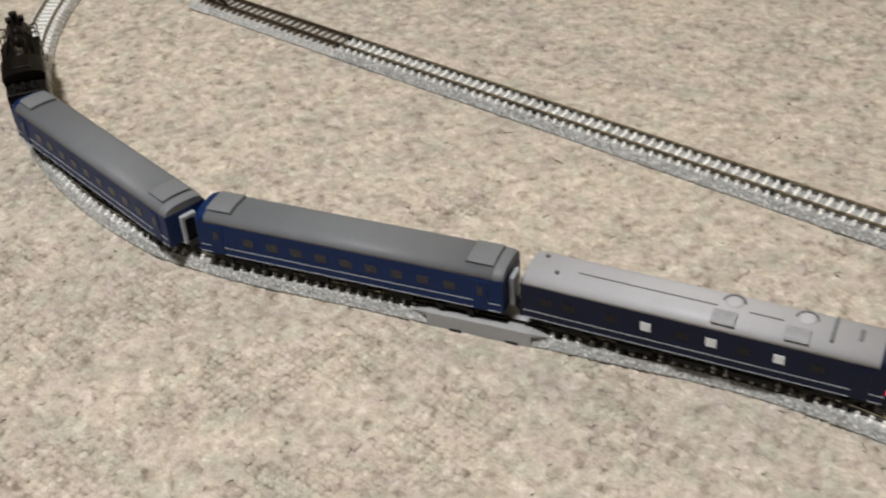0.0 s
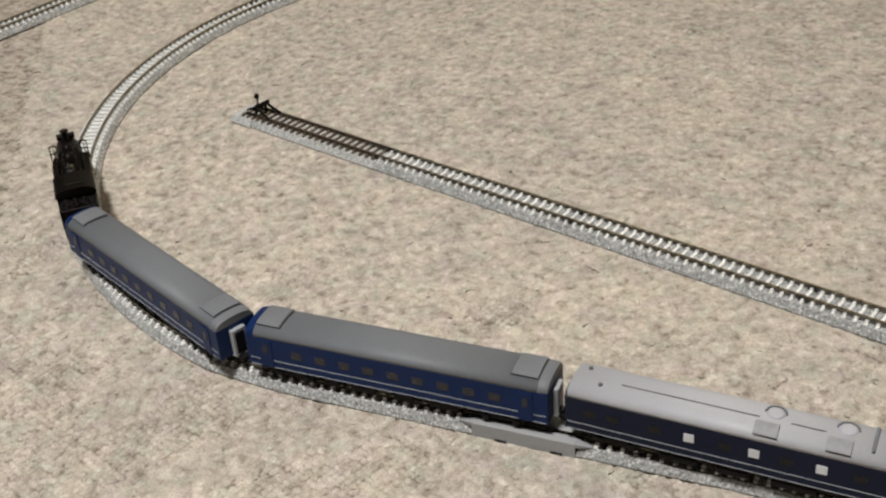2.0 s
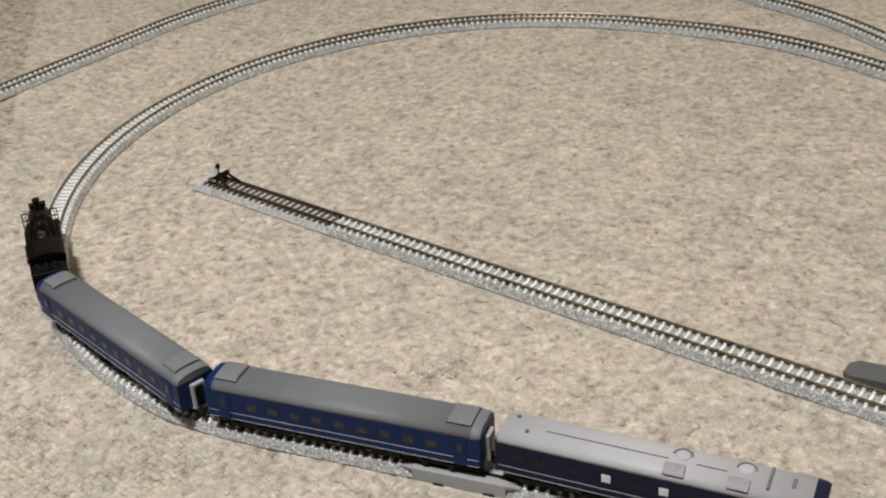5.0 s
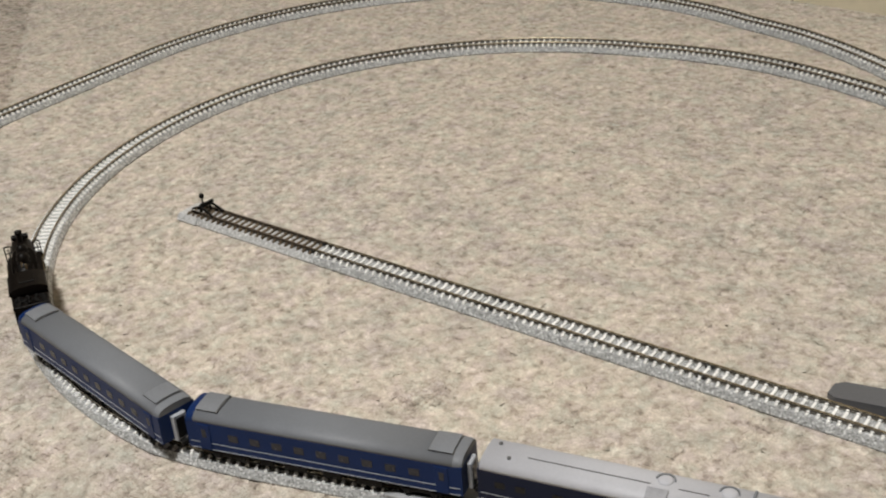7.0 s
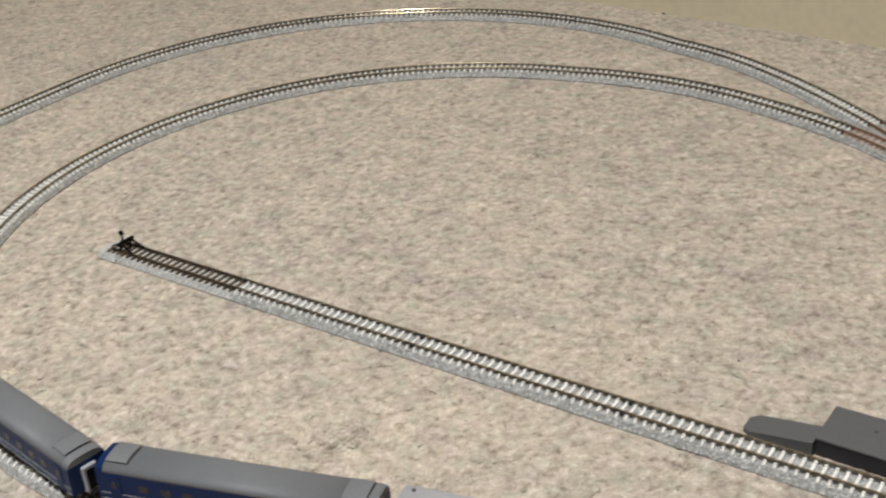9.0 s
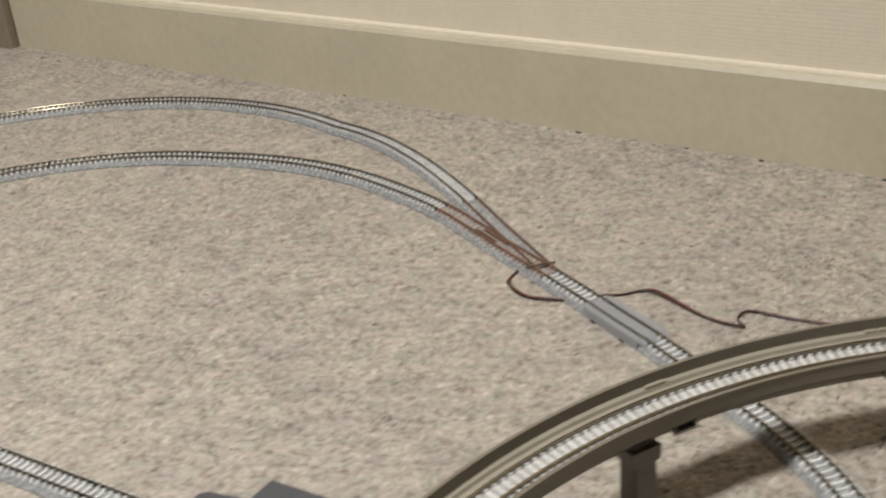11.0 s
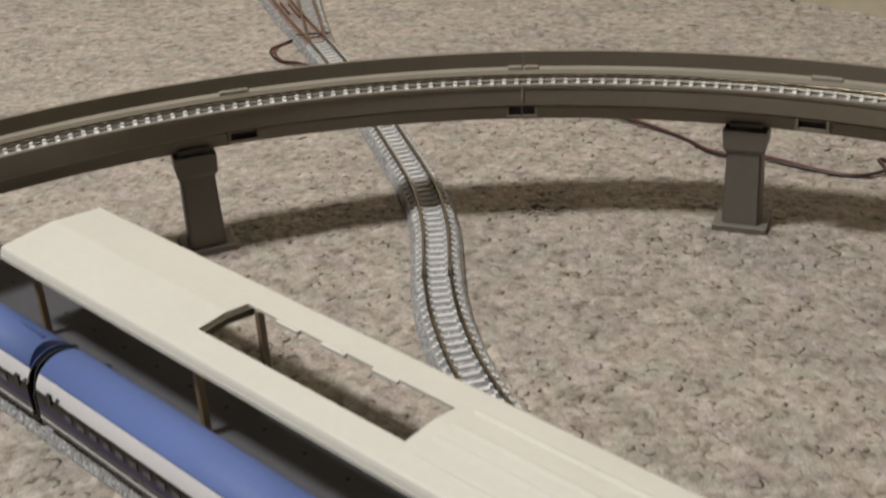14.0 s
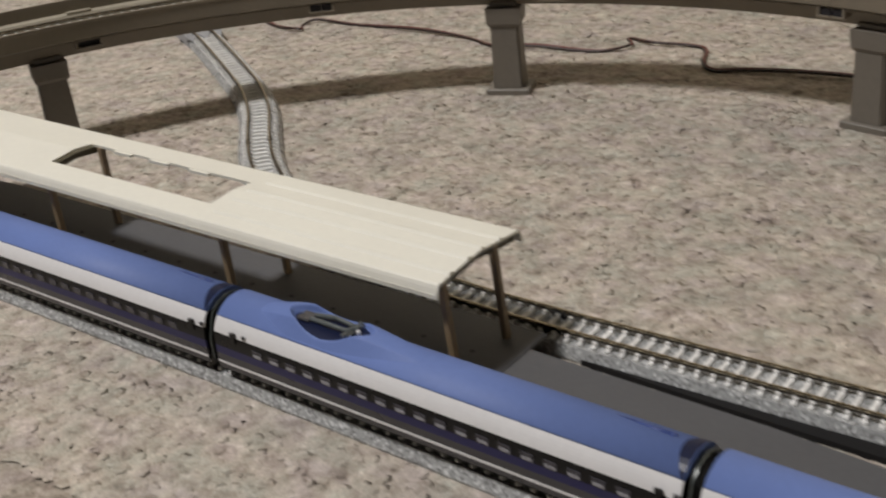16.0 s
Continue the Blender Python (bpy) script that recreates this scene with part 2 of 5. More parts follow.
EXP_RECESS = mat("express_recess_blue", (0.008, 0.012, 0.040, 1), 0.35, 0, 0.1, 60, spec=0.25)
PANTO = mat("dull_pantograph_grey", (0.135, 0.150, 0.150, 1), 0.35, 0.2, 0.35, 300)
GANGWAY = mat("dull_gangway_frame", (0.060, 0.068, 0.064, 1), 0.3, 0.2, 0.3, 300)
LINT = mat("brown_lint", (0.05, 0.042, 0.035, 1), 0.9)
HEADLIGHT = glow("warm_headlight", (1.0, 0.72, 0.38, 1), 12)
TAIL_RED = glow("red_tail_light", (1.0, 0.03, 0.04, 1), 5)
SIGN_WHITE = glow("lit_tail_sign", (1.0, 0.97, 0.95, 1), 1.6)


# ---- mesh helpers ----
def finish(name, bm, material, parent=None, label="", smooth=False):
    me = bpy.data.meshes.new(name)
    bmesh.ops.recalc_face_normals(bm, faces=bm.faces)
    for f in bm.faces:
        f.smooth = bool(smooth) and not (smooth == "along" and abs(f.normal.x) > 0.9)
    bm.to_mesh(me)
    bm.free()
    me.materials.append(material)
    ob = new(name, me)
    if parent:
        ob.parent = parent
    if label:
        ob["label"] = label
    return ob


def part(name, bm, material, parent, label="", smooth=False):
    return finish(name, bm, material, parent, label, smooth)


def shared(name, me, parent, m):
    ob = new(name, me)
    ob.parent = parent
    ob.matrix_basis = m
    return ob


def thing(name, m, label, category, group="", kind=""):
    ob = new(name)
    ob.empty_display_size = 0.01
    ob.matrix_basis = m
    return tagged(ob, label, category, group, kind)


def box(bm, x0, x1, y0, y1, z0, z1, bevel=0.0):
    vs = [bm.verts.new((x, y, z)) for x in (x0, x1) for y in (y0, y1) for z in (z0, z1)]
    fs = [bm.faces.new([vs[i] for i in q]) for q in ((0, 1, 3, 2), (4, 6, 7, 5), (0, 4, 5, 1), (2, 3, 7, 6), (0, 2, 6, 4), (1, 5, 7, 3))]
    if bevel:
        es = list({e for f in fs for e in f.edges})
        bmesh.ops.bevel(bm, geom=es, offset=bevel, segments=1, affect="EDGES")
    return bm


def boxes(*rows, bevel=0.0):
    bm = bmesh.new()
    for r in rows:
        box(bm, *r, bevel=bevel)
    return bm


def tube(bm, a, b, r, n=8, r2=None):
    a, b = Vector(a), Vector(b)
    q = (b - a).to_track_quat("Z", "Y").to_matrix()
    rings = []
    for c, rr in ((a, r), (b, r if r2 is None else r2)):
        rings.append([bm.verts.new(c + q @ Vector((rr * math.cos(2 * math.pi * i / n), rr * math.sin(2 * math.pi * i / n), 0))) for i in range(n)])
    for i in range(n):
        bm.faces.new((rings[0][i], rings[0][(i + 1) % n], rings[1][(i + 1) % n], rings[1][i]))
    bm.faces.new(rings[0][::-1])
    bm.faces.new(rings[1])
    return bm


def tubes(*rows, n=8):
    bm = bmesh.new()
    for r in rows:
        tube(bm, *r[:3], n=n, r2=r[3] if len(r) > 3 else None)
    return bm


def lathe(bm, axis_point, axis, profile, n=14):
    """profile: (distance along the axis, radius) rows."""
    q = Vector(axis).to_track_quat("Z", "Y").to_matrix()
    rings = []
    for d, r in profile:
        rings.append([bm.verts.new(Vector(axis_point) + q @ Vector((r * math.cos(2 * math.pi * i / n), r * math.sin(2 * math.pi * i / n), d))) for i in range(n)])
    for k in range(len(rings) - 1):
        for i in range(n):
            bm.faces.new((rings[k][i], rings[k][(i + 1) % n], rings[k + 1][(i + 1) % n], rings[k + 1][i]))
    bm.faces.new(rings[0][::-1])
    bm.faces.new(rings[-1])
    return bm


def sweep(bm, profile, path):
    """path: rows of (x, y, z, heading); profile: (left, up) points of a closed outline."""
    rings = []
    for x, y, z, h in path:
        nx, ny = -math.sin(h), math.cos(h)
        rings.append([bm.verts.new((x + nx * u, y + ny * u, z + v)) for u, v in profile])
    n = len(profile)
    for a, b in zip(rings, rings[1:]):
        for i in range(n):
            bm.faces.new((a[i], a[(i + 1) % n], b[(i + 1) % n], b[i]))
    bm.faces.new(rings[0][::-1])
    bm.faces.new(rings[-1])
    return bm


def shell(bm, pts, x0, x1, thick):
    """A skin along x whose section is the open line pts (y, z), thickened towards the axis."""
    inner = []
    for i, (y, z) in enumerate(pts):
        a, b = pts[max(0, i - 1)], pts[min(len(pts) - 1, i + 1)]
        d = Vector((b[0] - a[0], b[1] - a[1])).normalized()
        inner.append((y - d.y * -thick if False else y + d.y * thick, z - d.x * thick))
    outline = list(pts) + inner[::-1]
    lo = [bm.verts.new((x0, y, z)) for y, z in outline]
    hi = [bm.verts.new((x1, y, z)) for y, z in outline]
    n = len(outline)
    for i in range(n):
        bm.faces.new((lo[i], lo[(i + 1) % n], hi[(i + 1) % n], hi[i]))
    bm.faces.new(lo[::-1])
    bm.faces.new(hi)
    return bm


def prism(bm, outline, x0, x1):
    lo = [bm.verts.new((x0, y, z)) for y, z in outline]
    hi = [bm.verts.new((x1, y, z)) for y, z in outline]
    n = len(outline)
    for i in range(n):
        bm.faces.new((lo[i], lo[(i + 1) % n], hi[(i + 1) % n], hi[i]))
    bm.faces.new(lo[::-1])
    bm.faces.new(hi)
    return bm


# ---- plan of the tracks ----
C_IN, R_IN = Vector((0.158, 0.108)), 0.282
C_OUT, R_OUT = Vector((0.053, 0.185)), 0.315
C_VIA, R_VIA = Vector((0.890, -0.042)), 0.3125


def arc(c, r, a0, a1, step=2.0):
    n = max(2, int(abs(a1 - a0) / step) + 1)
    return [Vector((c.x + r * math.cos(radians(a0 + (a1 - a0) * i / (n - 1))), c.y + r * math.sin(radians(a0 + (a1 - a0) * i / (n - 1))))) for i in range(n)]


def smooth_line(pts, per=10):
    out = []
    for i in range(len(pts) - 1):
        p0, p1, p2, p3 = pts[max(0, i - 1)], pts[i], pts[i + 1], pts[min(len(pts) - 1, i + 2)]
        for k in range(per):
            t = k / per
            out.append(0.5 * ((2 * p1) + (p2 - p0) * t + (2 * p0 - 5 * p1 + 4 * p2 - p3) * t * t + (3 * p1 - p0 - 3 * p2 + p3) * t ** 3))
    out.append(pts[-1])
    return out


class Line:
    """A track's centre line, by distance along it."""

    def __init__(self, pts):
        self.p = [Vector(q[:2]) for q in pts]
        self.s = [0.0]
        for a, b in zip(self.p, self.p[1:]):
            self.s.append(self.s[-1] + (b - a).length)
        self.length = self.s[-1]

    def at(self, s):
        s = min(max(s, 0), self.length)
        k = 0
        lo, hi = 0, len(self.s) - 1
        while hi - lo > 1:
            k = (lo + hi) // 2
            if self.s[k] <= s:
                lo = k
            else:
                hi = k
        f = (s - self.s[lo]) / max(1e-9, self.s[hi] - self.s[lo])
        return self.p[lo].lerp(self.p[hi], f)

    def heading(self, s, d=0.004):
        v = self.at(s + d) - self.at(s - d)
        return math.atan2(v.y, v.x)

    def near(self, x, y):
        q, best = Vector((x, y)), (9.0, 0.0)
        for a, b, s in zip(self.p, self.p[1:], self.s):
            d = b - a
            f = min(1.0, max(0.0, (q - a).dot(d) / max(1e-12, d.length_squared)))
            best = min(best, ((a + d * f - q).length, s + d.length * f))
        return best[1]

    def path(self, s0, s1, z=0.0, step=0.006):
        n = max(2, int((s1 - s0) / step) + 1)
        return [(*self.at(s0 + (s1 - s0) * i / (n - 1)), z, self.heading(s0 + (s1 - s0) * i / (n - 1))) for i in range(n)]


A_NEAR, A_FAR = -73.5, 100.0
start = C_IN + R_IN * Vector((math.cos(radians(A_NEAR)), math.sin(radians(A_NEAR))))
h0 = radians(90 + A_NEAR)
begin = start + Vector((-math.sin(h0), math.cos(h0))) * 0.005
p_bend = begin + Vector((math.cos(h0), math.sin(h0))) * 0.150
c_bend = p_bend + 0.282 * Vector((math.sin(h0), -math.cos(h0)))
bend = arc(c_bend, 0.282, 90 + 90 + A_NEAR, 90.0)
away = arc(Vector((bend[-1].x + 0.03, bend[-1].y - R_IN)), R_IN, 90, 40)
main_pts = [away[-1] + Vector((math.sin(radians(40)), -math.cos(radians(40)))) * 0.5] + away[::-1] + bend[::-1] + [begin.lerp(p_bend, f) for f in (0.75, 0.5)]
turn_in = arc(C_IN, R_IN, A_NEAR - 14.5, A_FAR - 360)
main_pts += smooth_line([begin.lerp(p_bend, 0.25), begin.lerp(p_bend, 0.06), (begin + turn_in[0]) / 2 + Vector((0.0005, -0.0017)), turn_in[0], turn_in[1]])[:-1]
main_pts += turn_in[1:]
main_pts += smooth_line([Vector(q) for q in ((0.1090, 0.3857), (0.1420, 0.3930), (0.1880, 0.3975), (0.2355, 0.3945), (0.2830, 0.3840), (0.3310, 0.3685), (0.3620, 0.3550), (0.3910, 0.3395), (0.4234, 0.3220), (0.4605, 0.3030), (0.4980, 0.2832), (0.5346, 0.2628),
    (0.5697, 0.2435), (0.6372, 0.2020), (0.6639, 0.1840), (0.6871, 0.1645), (0.708, 0.1432), (0.7240, 0.1275), (0.742, 0.1125), (0.7688, 0.0940), (0.80, 0.0785), (0.84, 0.0660), (0.88, 0.0605), (0.92, 0.059))])[1:]
main_pts += [Vector((1.0, 0.059)), Vector((1.75, 0.059))]
MAIN = Line(main_pts)
OUTER = Line([Vector((-0.262, -1.0)), Vector((-0.262, 0.0))] + arc(C_OUT, R_OUT, 180, 70) + smooth_line([Vector(q) for q in ((0.1607, 0.4810), (0.2000, 0.4715), (0.2380, 0.4570), (0.2850, 0.4320), (0.3220, 0.4080), (0.3520, 0.3870), (0.4000, 0.3500), (0.4400, 0.3200), (0.4680, 0.2990))])[1:])
SIDING = Line([Vector((0.0, 0.0)), Vector((0.3, 0.0))] + smooth_line([Vector(q) for q in ((0.62, 0.0), (0.70, -0.0002), (0.77, -0.0012), (0.83, -0.0025), (0.90, -0.0043), (0.97, -0.0067), (1.05, -0.0095), (1.30, -0.0182), (1.75, -0.034))]))

# ---- room ----
W_A, W_B = Vector((-0.385, 0.600)), Vector((0.640, 0.5355))
W_DIR = (W_B - W_A).normalized()
W_N = Vector((-W_DIR.y, W_DIR.x))
WALL_H = math.atan2(W_DIR.y, W_DIR.x)
wall_frame = Matrix.Translation((W_A.x, W_A.y, 0)) @ Matrix.Rotation(WALL_H, 4, "Z")


def build_floor():
    bm = bmesh.new()
    bmesh.ops.create_grid(bm, x_segments=50, y_segments=34, size=0.5, matrix=Matrix.Translation((0.3, -0.7, -0.0008)) @ Matrix.Diagonal((5.0, 3.4, 1, 1)))
    return tagged(finish("floor", bm, CARPET), "mottled beige and grey carpet covering the floor", "carpet", kind="structure")


def soft_waves(x, y, rng, n, lo, hi):
    """A smooth field between about -1 and 1 out of crossing waves."""
    out = np.zeros_like(x)
    for _ in range(n):
        a, k, p = rng.uniform(0, 2 * math.pi), rng.uniform(lo, hi), rng.uniform(0, 2 * math.pi)
        out += np.sin(k * (x * math.cos(a) + y * math.sin(a)) + p)
    return out / math.sqrt(n)


def build_pile():
    """Tufts stand in rows along the wall; in trodden patches the rows open up."""
    rng = np.random.default_rng(4)
    pitch = 0.0030
    u, v = np.meshgrid(np.arange(-0.30, 1.75, pitch), np.arange(-0.98, -0.006, pitch), indexing="ij")
    u, v = u.ravel(), v.ravel()
    ca, sa = math.cos(WALL_H), math.sin(WALL_H)
    x, y = W_A.x + u * ca - v * sa, W_A.y + u * sa + v * ca
    trodden = np.clip((-0.04 - y) / 0.16, 0, 1) * np.clip((0.62 - x) / 0.25, 0, 1)
    open_rows = np.clip(soft_waves(x, y, rng, 9, 40, 130) - 1.0 + 1.75 * trodden, 0, 1)
    jitter = pitch * (0.42 - 0.32 * open_rows)
    x, y = x + rng.normal(0, 1, len(x)) * jitter * 0.7, y + rng.normal(0, 1, len(x)) * jitter * 0.7
    seen = (x > -0.56) & (x < 1.12) & (y < 0.62) & (y > -0.34 + 0.27 * np.clip((x - 0.2) / 0.5, 0, 1)) & (y > -0.30 - 0.85 * (x - 0.14) * (x < 0.14))
    x, y, open_rows = x[seen], y[seen], open_rows[seen]
    n = len(x)
    r = pitch * rng.uniform(0.78, 1.06, n) * (1 - 0.45 * open_rows)
    top = rng.normal(0.0003, 0.00010, n) + 0.0001 * open_rows
    lean = rng.normal(0, 0.22, (n, 2)) * pitch
    turn = rng.uniform(0, 2 * math.pi, n)
    sides = 6
    near = (x > 0.58) & (y < 0.40)

    def emit(k, rings):
        """rings: (share of the radius, drop below the top) from the crown outwards."""
        m = len(k)
        per = 1 + sides * len(rings)
        co = np.zeros((m, per, 3))
        co[:, 0] = np.stack([x[k] + lean[k, 0], y[k] + lean[k, 1], top[k]], -1)
        for q, (share, drop) in enumerate(rings):
            for i in range(sides):
                a = turn[k] + 2 * math.pi * i / sides
                w = r[k] * share * rng.uniform(0.8, 1.2, m)
                f = 1 - q / max(1, len(rings) - 1) if len(rings) > 1 else 0.0
                co[:, 1 + q * sides + i] = np.stack([x[k] + lean[k, 0] * f + w * np.cos(a), y[k] + lean[k, 1] * f + w * np.sin(a), np.maximum(top[k] - drop * (1 + 1.3 * open_rows[k]), -0.0014)], -1)
        tri = [(0, 1 + i, 1 + (i + 1) % sides) for i in range(sides)]
        for q in range(len(rings) - 1):
            a, b = 1 + q * sides, 1 + (q + 1) * sides
            for i in range(sides):
                j = (i + 1) % sides
                tri += [(a + i, b + i, b + j), (a + i, b + j, a + j)]
        tri = np.array(tri)
        return co.reshape(-1, 3), (tri[None] + (np.arange(m) * per)[:, None, None]).reshape(-1, 3)

    c1, f1 = emit(np.nonzero(near)[0], [(0.70, 0.00010), (1.12, 0.00040)])
    c2, f2 = emit(np.nonzero(~near)[0], [(1.12, 0.00055)])
    co, faces = np.concatenate([c1, c2]), np.concatenate([f1, f2 + len(c1)])
    me = bpy.data.meshes.new("carpet_pile")
    me.vertices.add(len(co))
    me.vertices.foreach_set("co", co.ravel())
    me.loops.add(faces.size)
    me.loops.foreach_set("vertex_index", faces.ravel().astype(np.int32))
    me.polygons.add(len(faces))
    me.polygons.foreach_set("loop_start", np.arange(0, faces.size, 3, dtype=np.int32))
    me.polygons.foreach_set("use_smooth", np.ones(len(faces), dtype=bool))
    me.update()
    me.materials.append(PILE)
    return tagged(new("carpet_pile", me), "short mottled beige pile tufts of the carpet", "carpet", kind="stuff")


build_floor()
build_pile()


def wall_slab(name, m, length, height, material, label):
    ob = finish(name, boxes((0, length, 0, 0.1, -0.02, height)), material)
    ob.matrix_basis = m
    return tagged(ob, label, "wall", kind="structure")


wall_slab("wall_north", wall_frame @ Matrix.Translation((-1.9, 0, 0)), 5.0, 2.45, WALL, "cream wallpapered wall with fine horizontal ribs")
# added walls out of view, near-black so that shadows stay deep
wall_slab("wall_south", Matrix.Translation((-2.2, -2.4, 0)), 5.0, 2.45, DARK_WALL, "unseen near-black wall closing the room, dark to cut bounce")
wall_slab("wall_west", Matrix.Translation((-2.1, -2.4, 0)) @ Matrix.Rotation(radians(90), 4, "Z"), 3.6, 2.45, DARK_WALL, "unseen near-black wall closing the room, dark to cut bounce")
wall_slab("wall_east", Matrix.Translation((2.8, -2.4, 0)) @ Matrix.Rotation(radians(90), 4, "Z"), 3.6, 2.45, DARK_WALL, "unseen near-black wall closing the room, dark to cut bounce")
tagged(finish("ceiling", boxes((-2.4, 3.0, -2.6, 1.2, 2.44, 2.54)), CEILING), "unseen near-black ceiling, dark to cut bounced light", "ceiling", kind="structure")

# baseboards, one each side of a thin upright joint
L1 = (W_B - W_A).length
for a, b in ((0.0, L1 - 0.0006), (L1 + 0.0006, L1 + 1.9)):
    bm = bmesh.new()
    prism(bm, [(0, -0.01), (-0.009, -0.01), (-0.009, 0.066), (-0.0065, 0.0695), (0, 0.0705)], a, b)
    ob = finish("baseboard", bm, BASEBOARD)
    ob.matrix_basis = wall_frame
    tagged(ob, "pale tan wooden baseboard along the foot of the wall", "baseboard", kind="structure")
    bm = bmesh.new()
    prism(bm, [(0, 0.0706), (-0.0032, 0.0702), (-0.0026, 0.0722), (-0.0012, 0.0732), (0, 0.0736)], a, b)
    ob = finish("trim", bm, WALL)
    ob.matrix_basis = wall_frame
    tagged(ob, "thin cream bead on top of the baseboard", "trim", kind="structure")
ob = finish("door_casing", boxes((-0.09, -0.002, -0.02, 0.0, -0.01, 2.05), bevel=0.002), CASING)
ob.matrix_basis = wall_frame
tagged(ob, "brown-grey wooden upright casing ending the baseboard", "door frame", kind="structure")

ceiling_lamp = thing("ceiling_lamp", Matrix.Translation(LAMP), "round white ceiling lamp with a glowing diffuser", "ceiling lamp")
bm = bmesh.new()
lathe(bm, (0, 0, -0.03), (0, 0, 1), [(0, 0.20), (0.02, 0.22), (0.08, 0.22)], 32)
part("base", bm, CEILING, ceiling_lamp)
bm = bmesh.new()
lathe(bm, (0, 0, -0.06), (0, 0, 1), [(0, 0.13), (0.012, 0.17), (0.03, 0.185)], 32)
part("diffuser", bm, LAMP_GLOW, ceiling_lamp)

# ---- track pieces ----
BED = [(-0.0098, 0), (-0.0103, 0.0005), (-0.0103, 0.0012), (-0.0086, 0.0044), (0.0086, 0.0044), (0.0103, 0.0012), (0.0103, 0.0005), (0.0098, 0)]
TIE_PITCH = 0.00486
GAUGE = 0.0049


def add_rail(line, s0, s1, u, z, head, web, owner):
    """A rail: dark web and foot with a bright head on it."""
    bm = bmesh.new()
    sweep(bm, [(u - 0.0006, z), (u - 0.0006, z + 0.0003), (u - 0.0003, z + 0.0006), (u - 0.0003, z + 0.0015), (u + 0.0003, z + 0.0015), (u + 0.0003, z + 0.0006), (u + 0.0006, z + 0.0003), (u + 0.0006, z)], line.path(s0, s1))
    rail = part("rail", bm, web, owner)
    bm = bmesh.new()
    sweep(bm, [(u - 0.00042, z + 0.0015), (u - 0.00045, z + 0.0020), (u - 0.0003, z + 0.0022), (u + 0.0003, z + 0.0022), (u + 0.00045, z + 0.0020), (u + 0.00042, z + 0.0015)], line.path(s0, s1))
    part("rail_head", bm, head, rail)


def tie_mesh(material, name, half=0.0079, w=0.0017, h=0.0014):
    bm = bmesh.new()
    box(bm, -w / 2, w / 2, -half, half, 0, h, bevel=0.0003)
    for y in (-GAUGE, GAUGE):
        for d in (-0.0012, 0.0012):
            box(bm, -0.0007, 0.0007, y + d - 0.0006, y + d + 0.0005, h - 0.0002, h + 0.0008)
    me = bpy.data.meshes.new(name)
    bmesh.ops.recalc_face_normals(bm, faces=bm.faces)
    bm.to_mesh(me)
    bm.free()
    me.materials.append(material)
    return me


TIE_PALE_MESH = tie_mesh(TIE, "tie")
TIE_BROWN_MESH = tie_mesh(TIE_BROWN, "tie")
TIE_PINK_MESH = tie_mesh(TIE_PINK, "tie")


def track_section(line, s0, s1, label, group, tie=TIE_PALE_MESH, head=RAIL, web=RAIL_SIDE, dz=0.0, joiners=True, bed=BALLAST):
    owner = thing("track_section", Matrix.Identity(4), label, "model track", group)
    g = 0.0001
    bm = bmesh.new()
    sweep(bm, [(u, v + (dz if v else 0)) for u, v in BED], line.path(s0 + g, s1 - g))
    part("roadbed", bm, bed, owner, "grey speckled moulded ballast")
    for u in (-GAUGE, GAUGE):
        add_rail(line, s0 + g, s1 - g, u, 0.0053 + dz, head, web, owner)
    n = max(1, round((s1 - s0) / TIE_PITCH))
    for i in range(n):
        s = s0 + (i + 0.5) * (s1 - s0) / n
        p = line.at(s)
        shared("tie", tie, owner, Matrix.Translation((p.x, p.y, 0.0040 + dz)) @ Matrix.Rotation(line.heading(s), 4, "Z"))
    if joiners:
        for u in (-GAUGE, GAUGE):
            bm = bmesh.new()
            sweep(bm, [(u - 0.0011, 0.0046 + dz), (u - 0.0010, 0.0064 + dz), (u + 0.0010, 0.0064 + dz), (u + 0.0011, 0.0046 + dz)], line.path(s1 - 0.0046, s1 - g))
            part("rail_joiner", bm, JOINER, owner, "black rail joiner")
    return owner


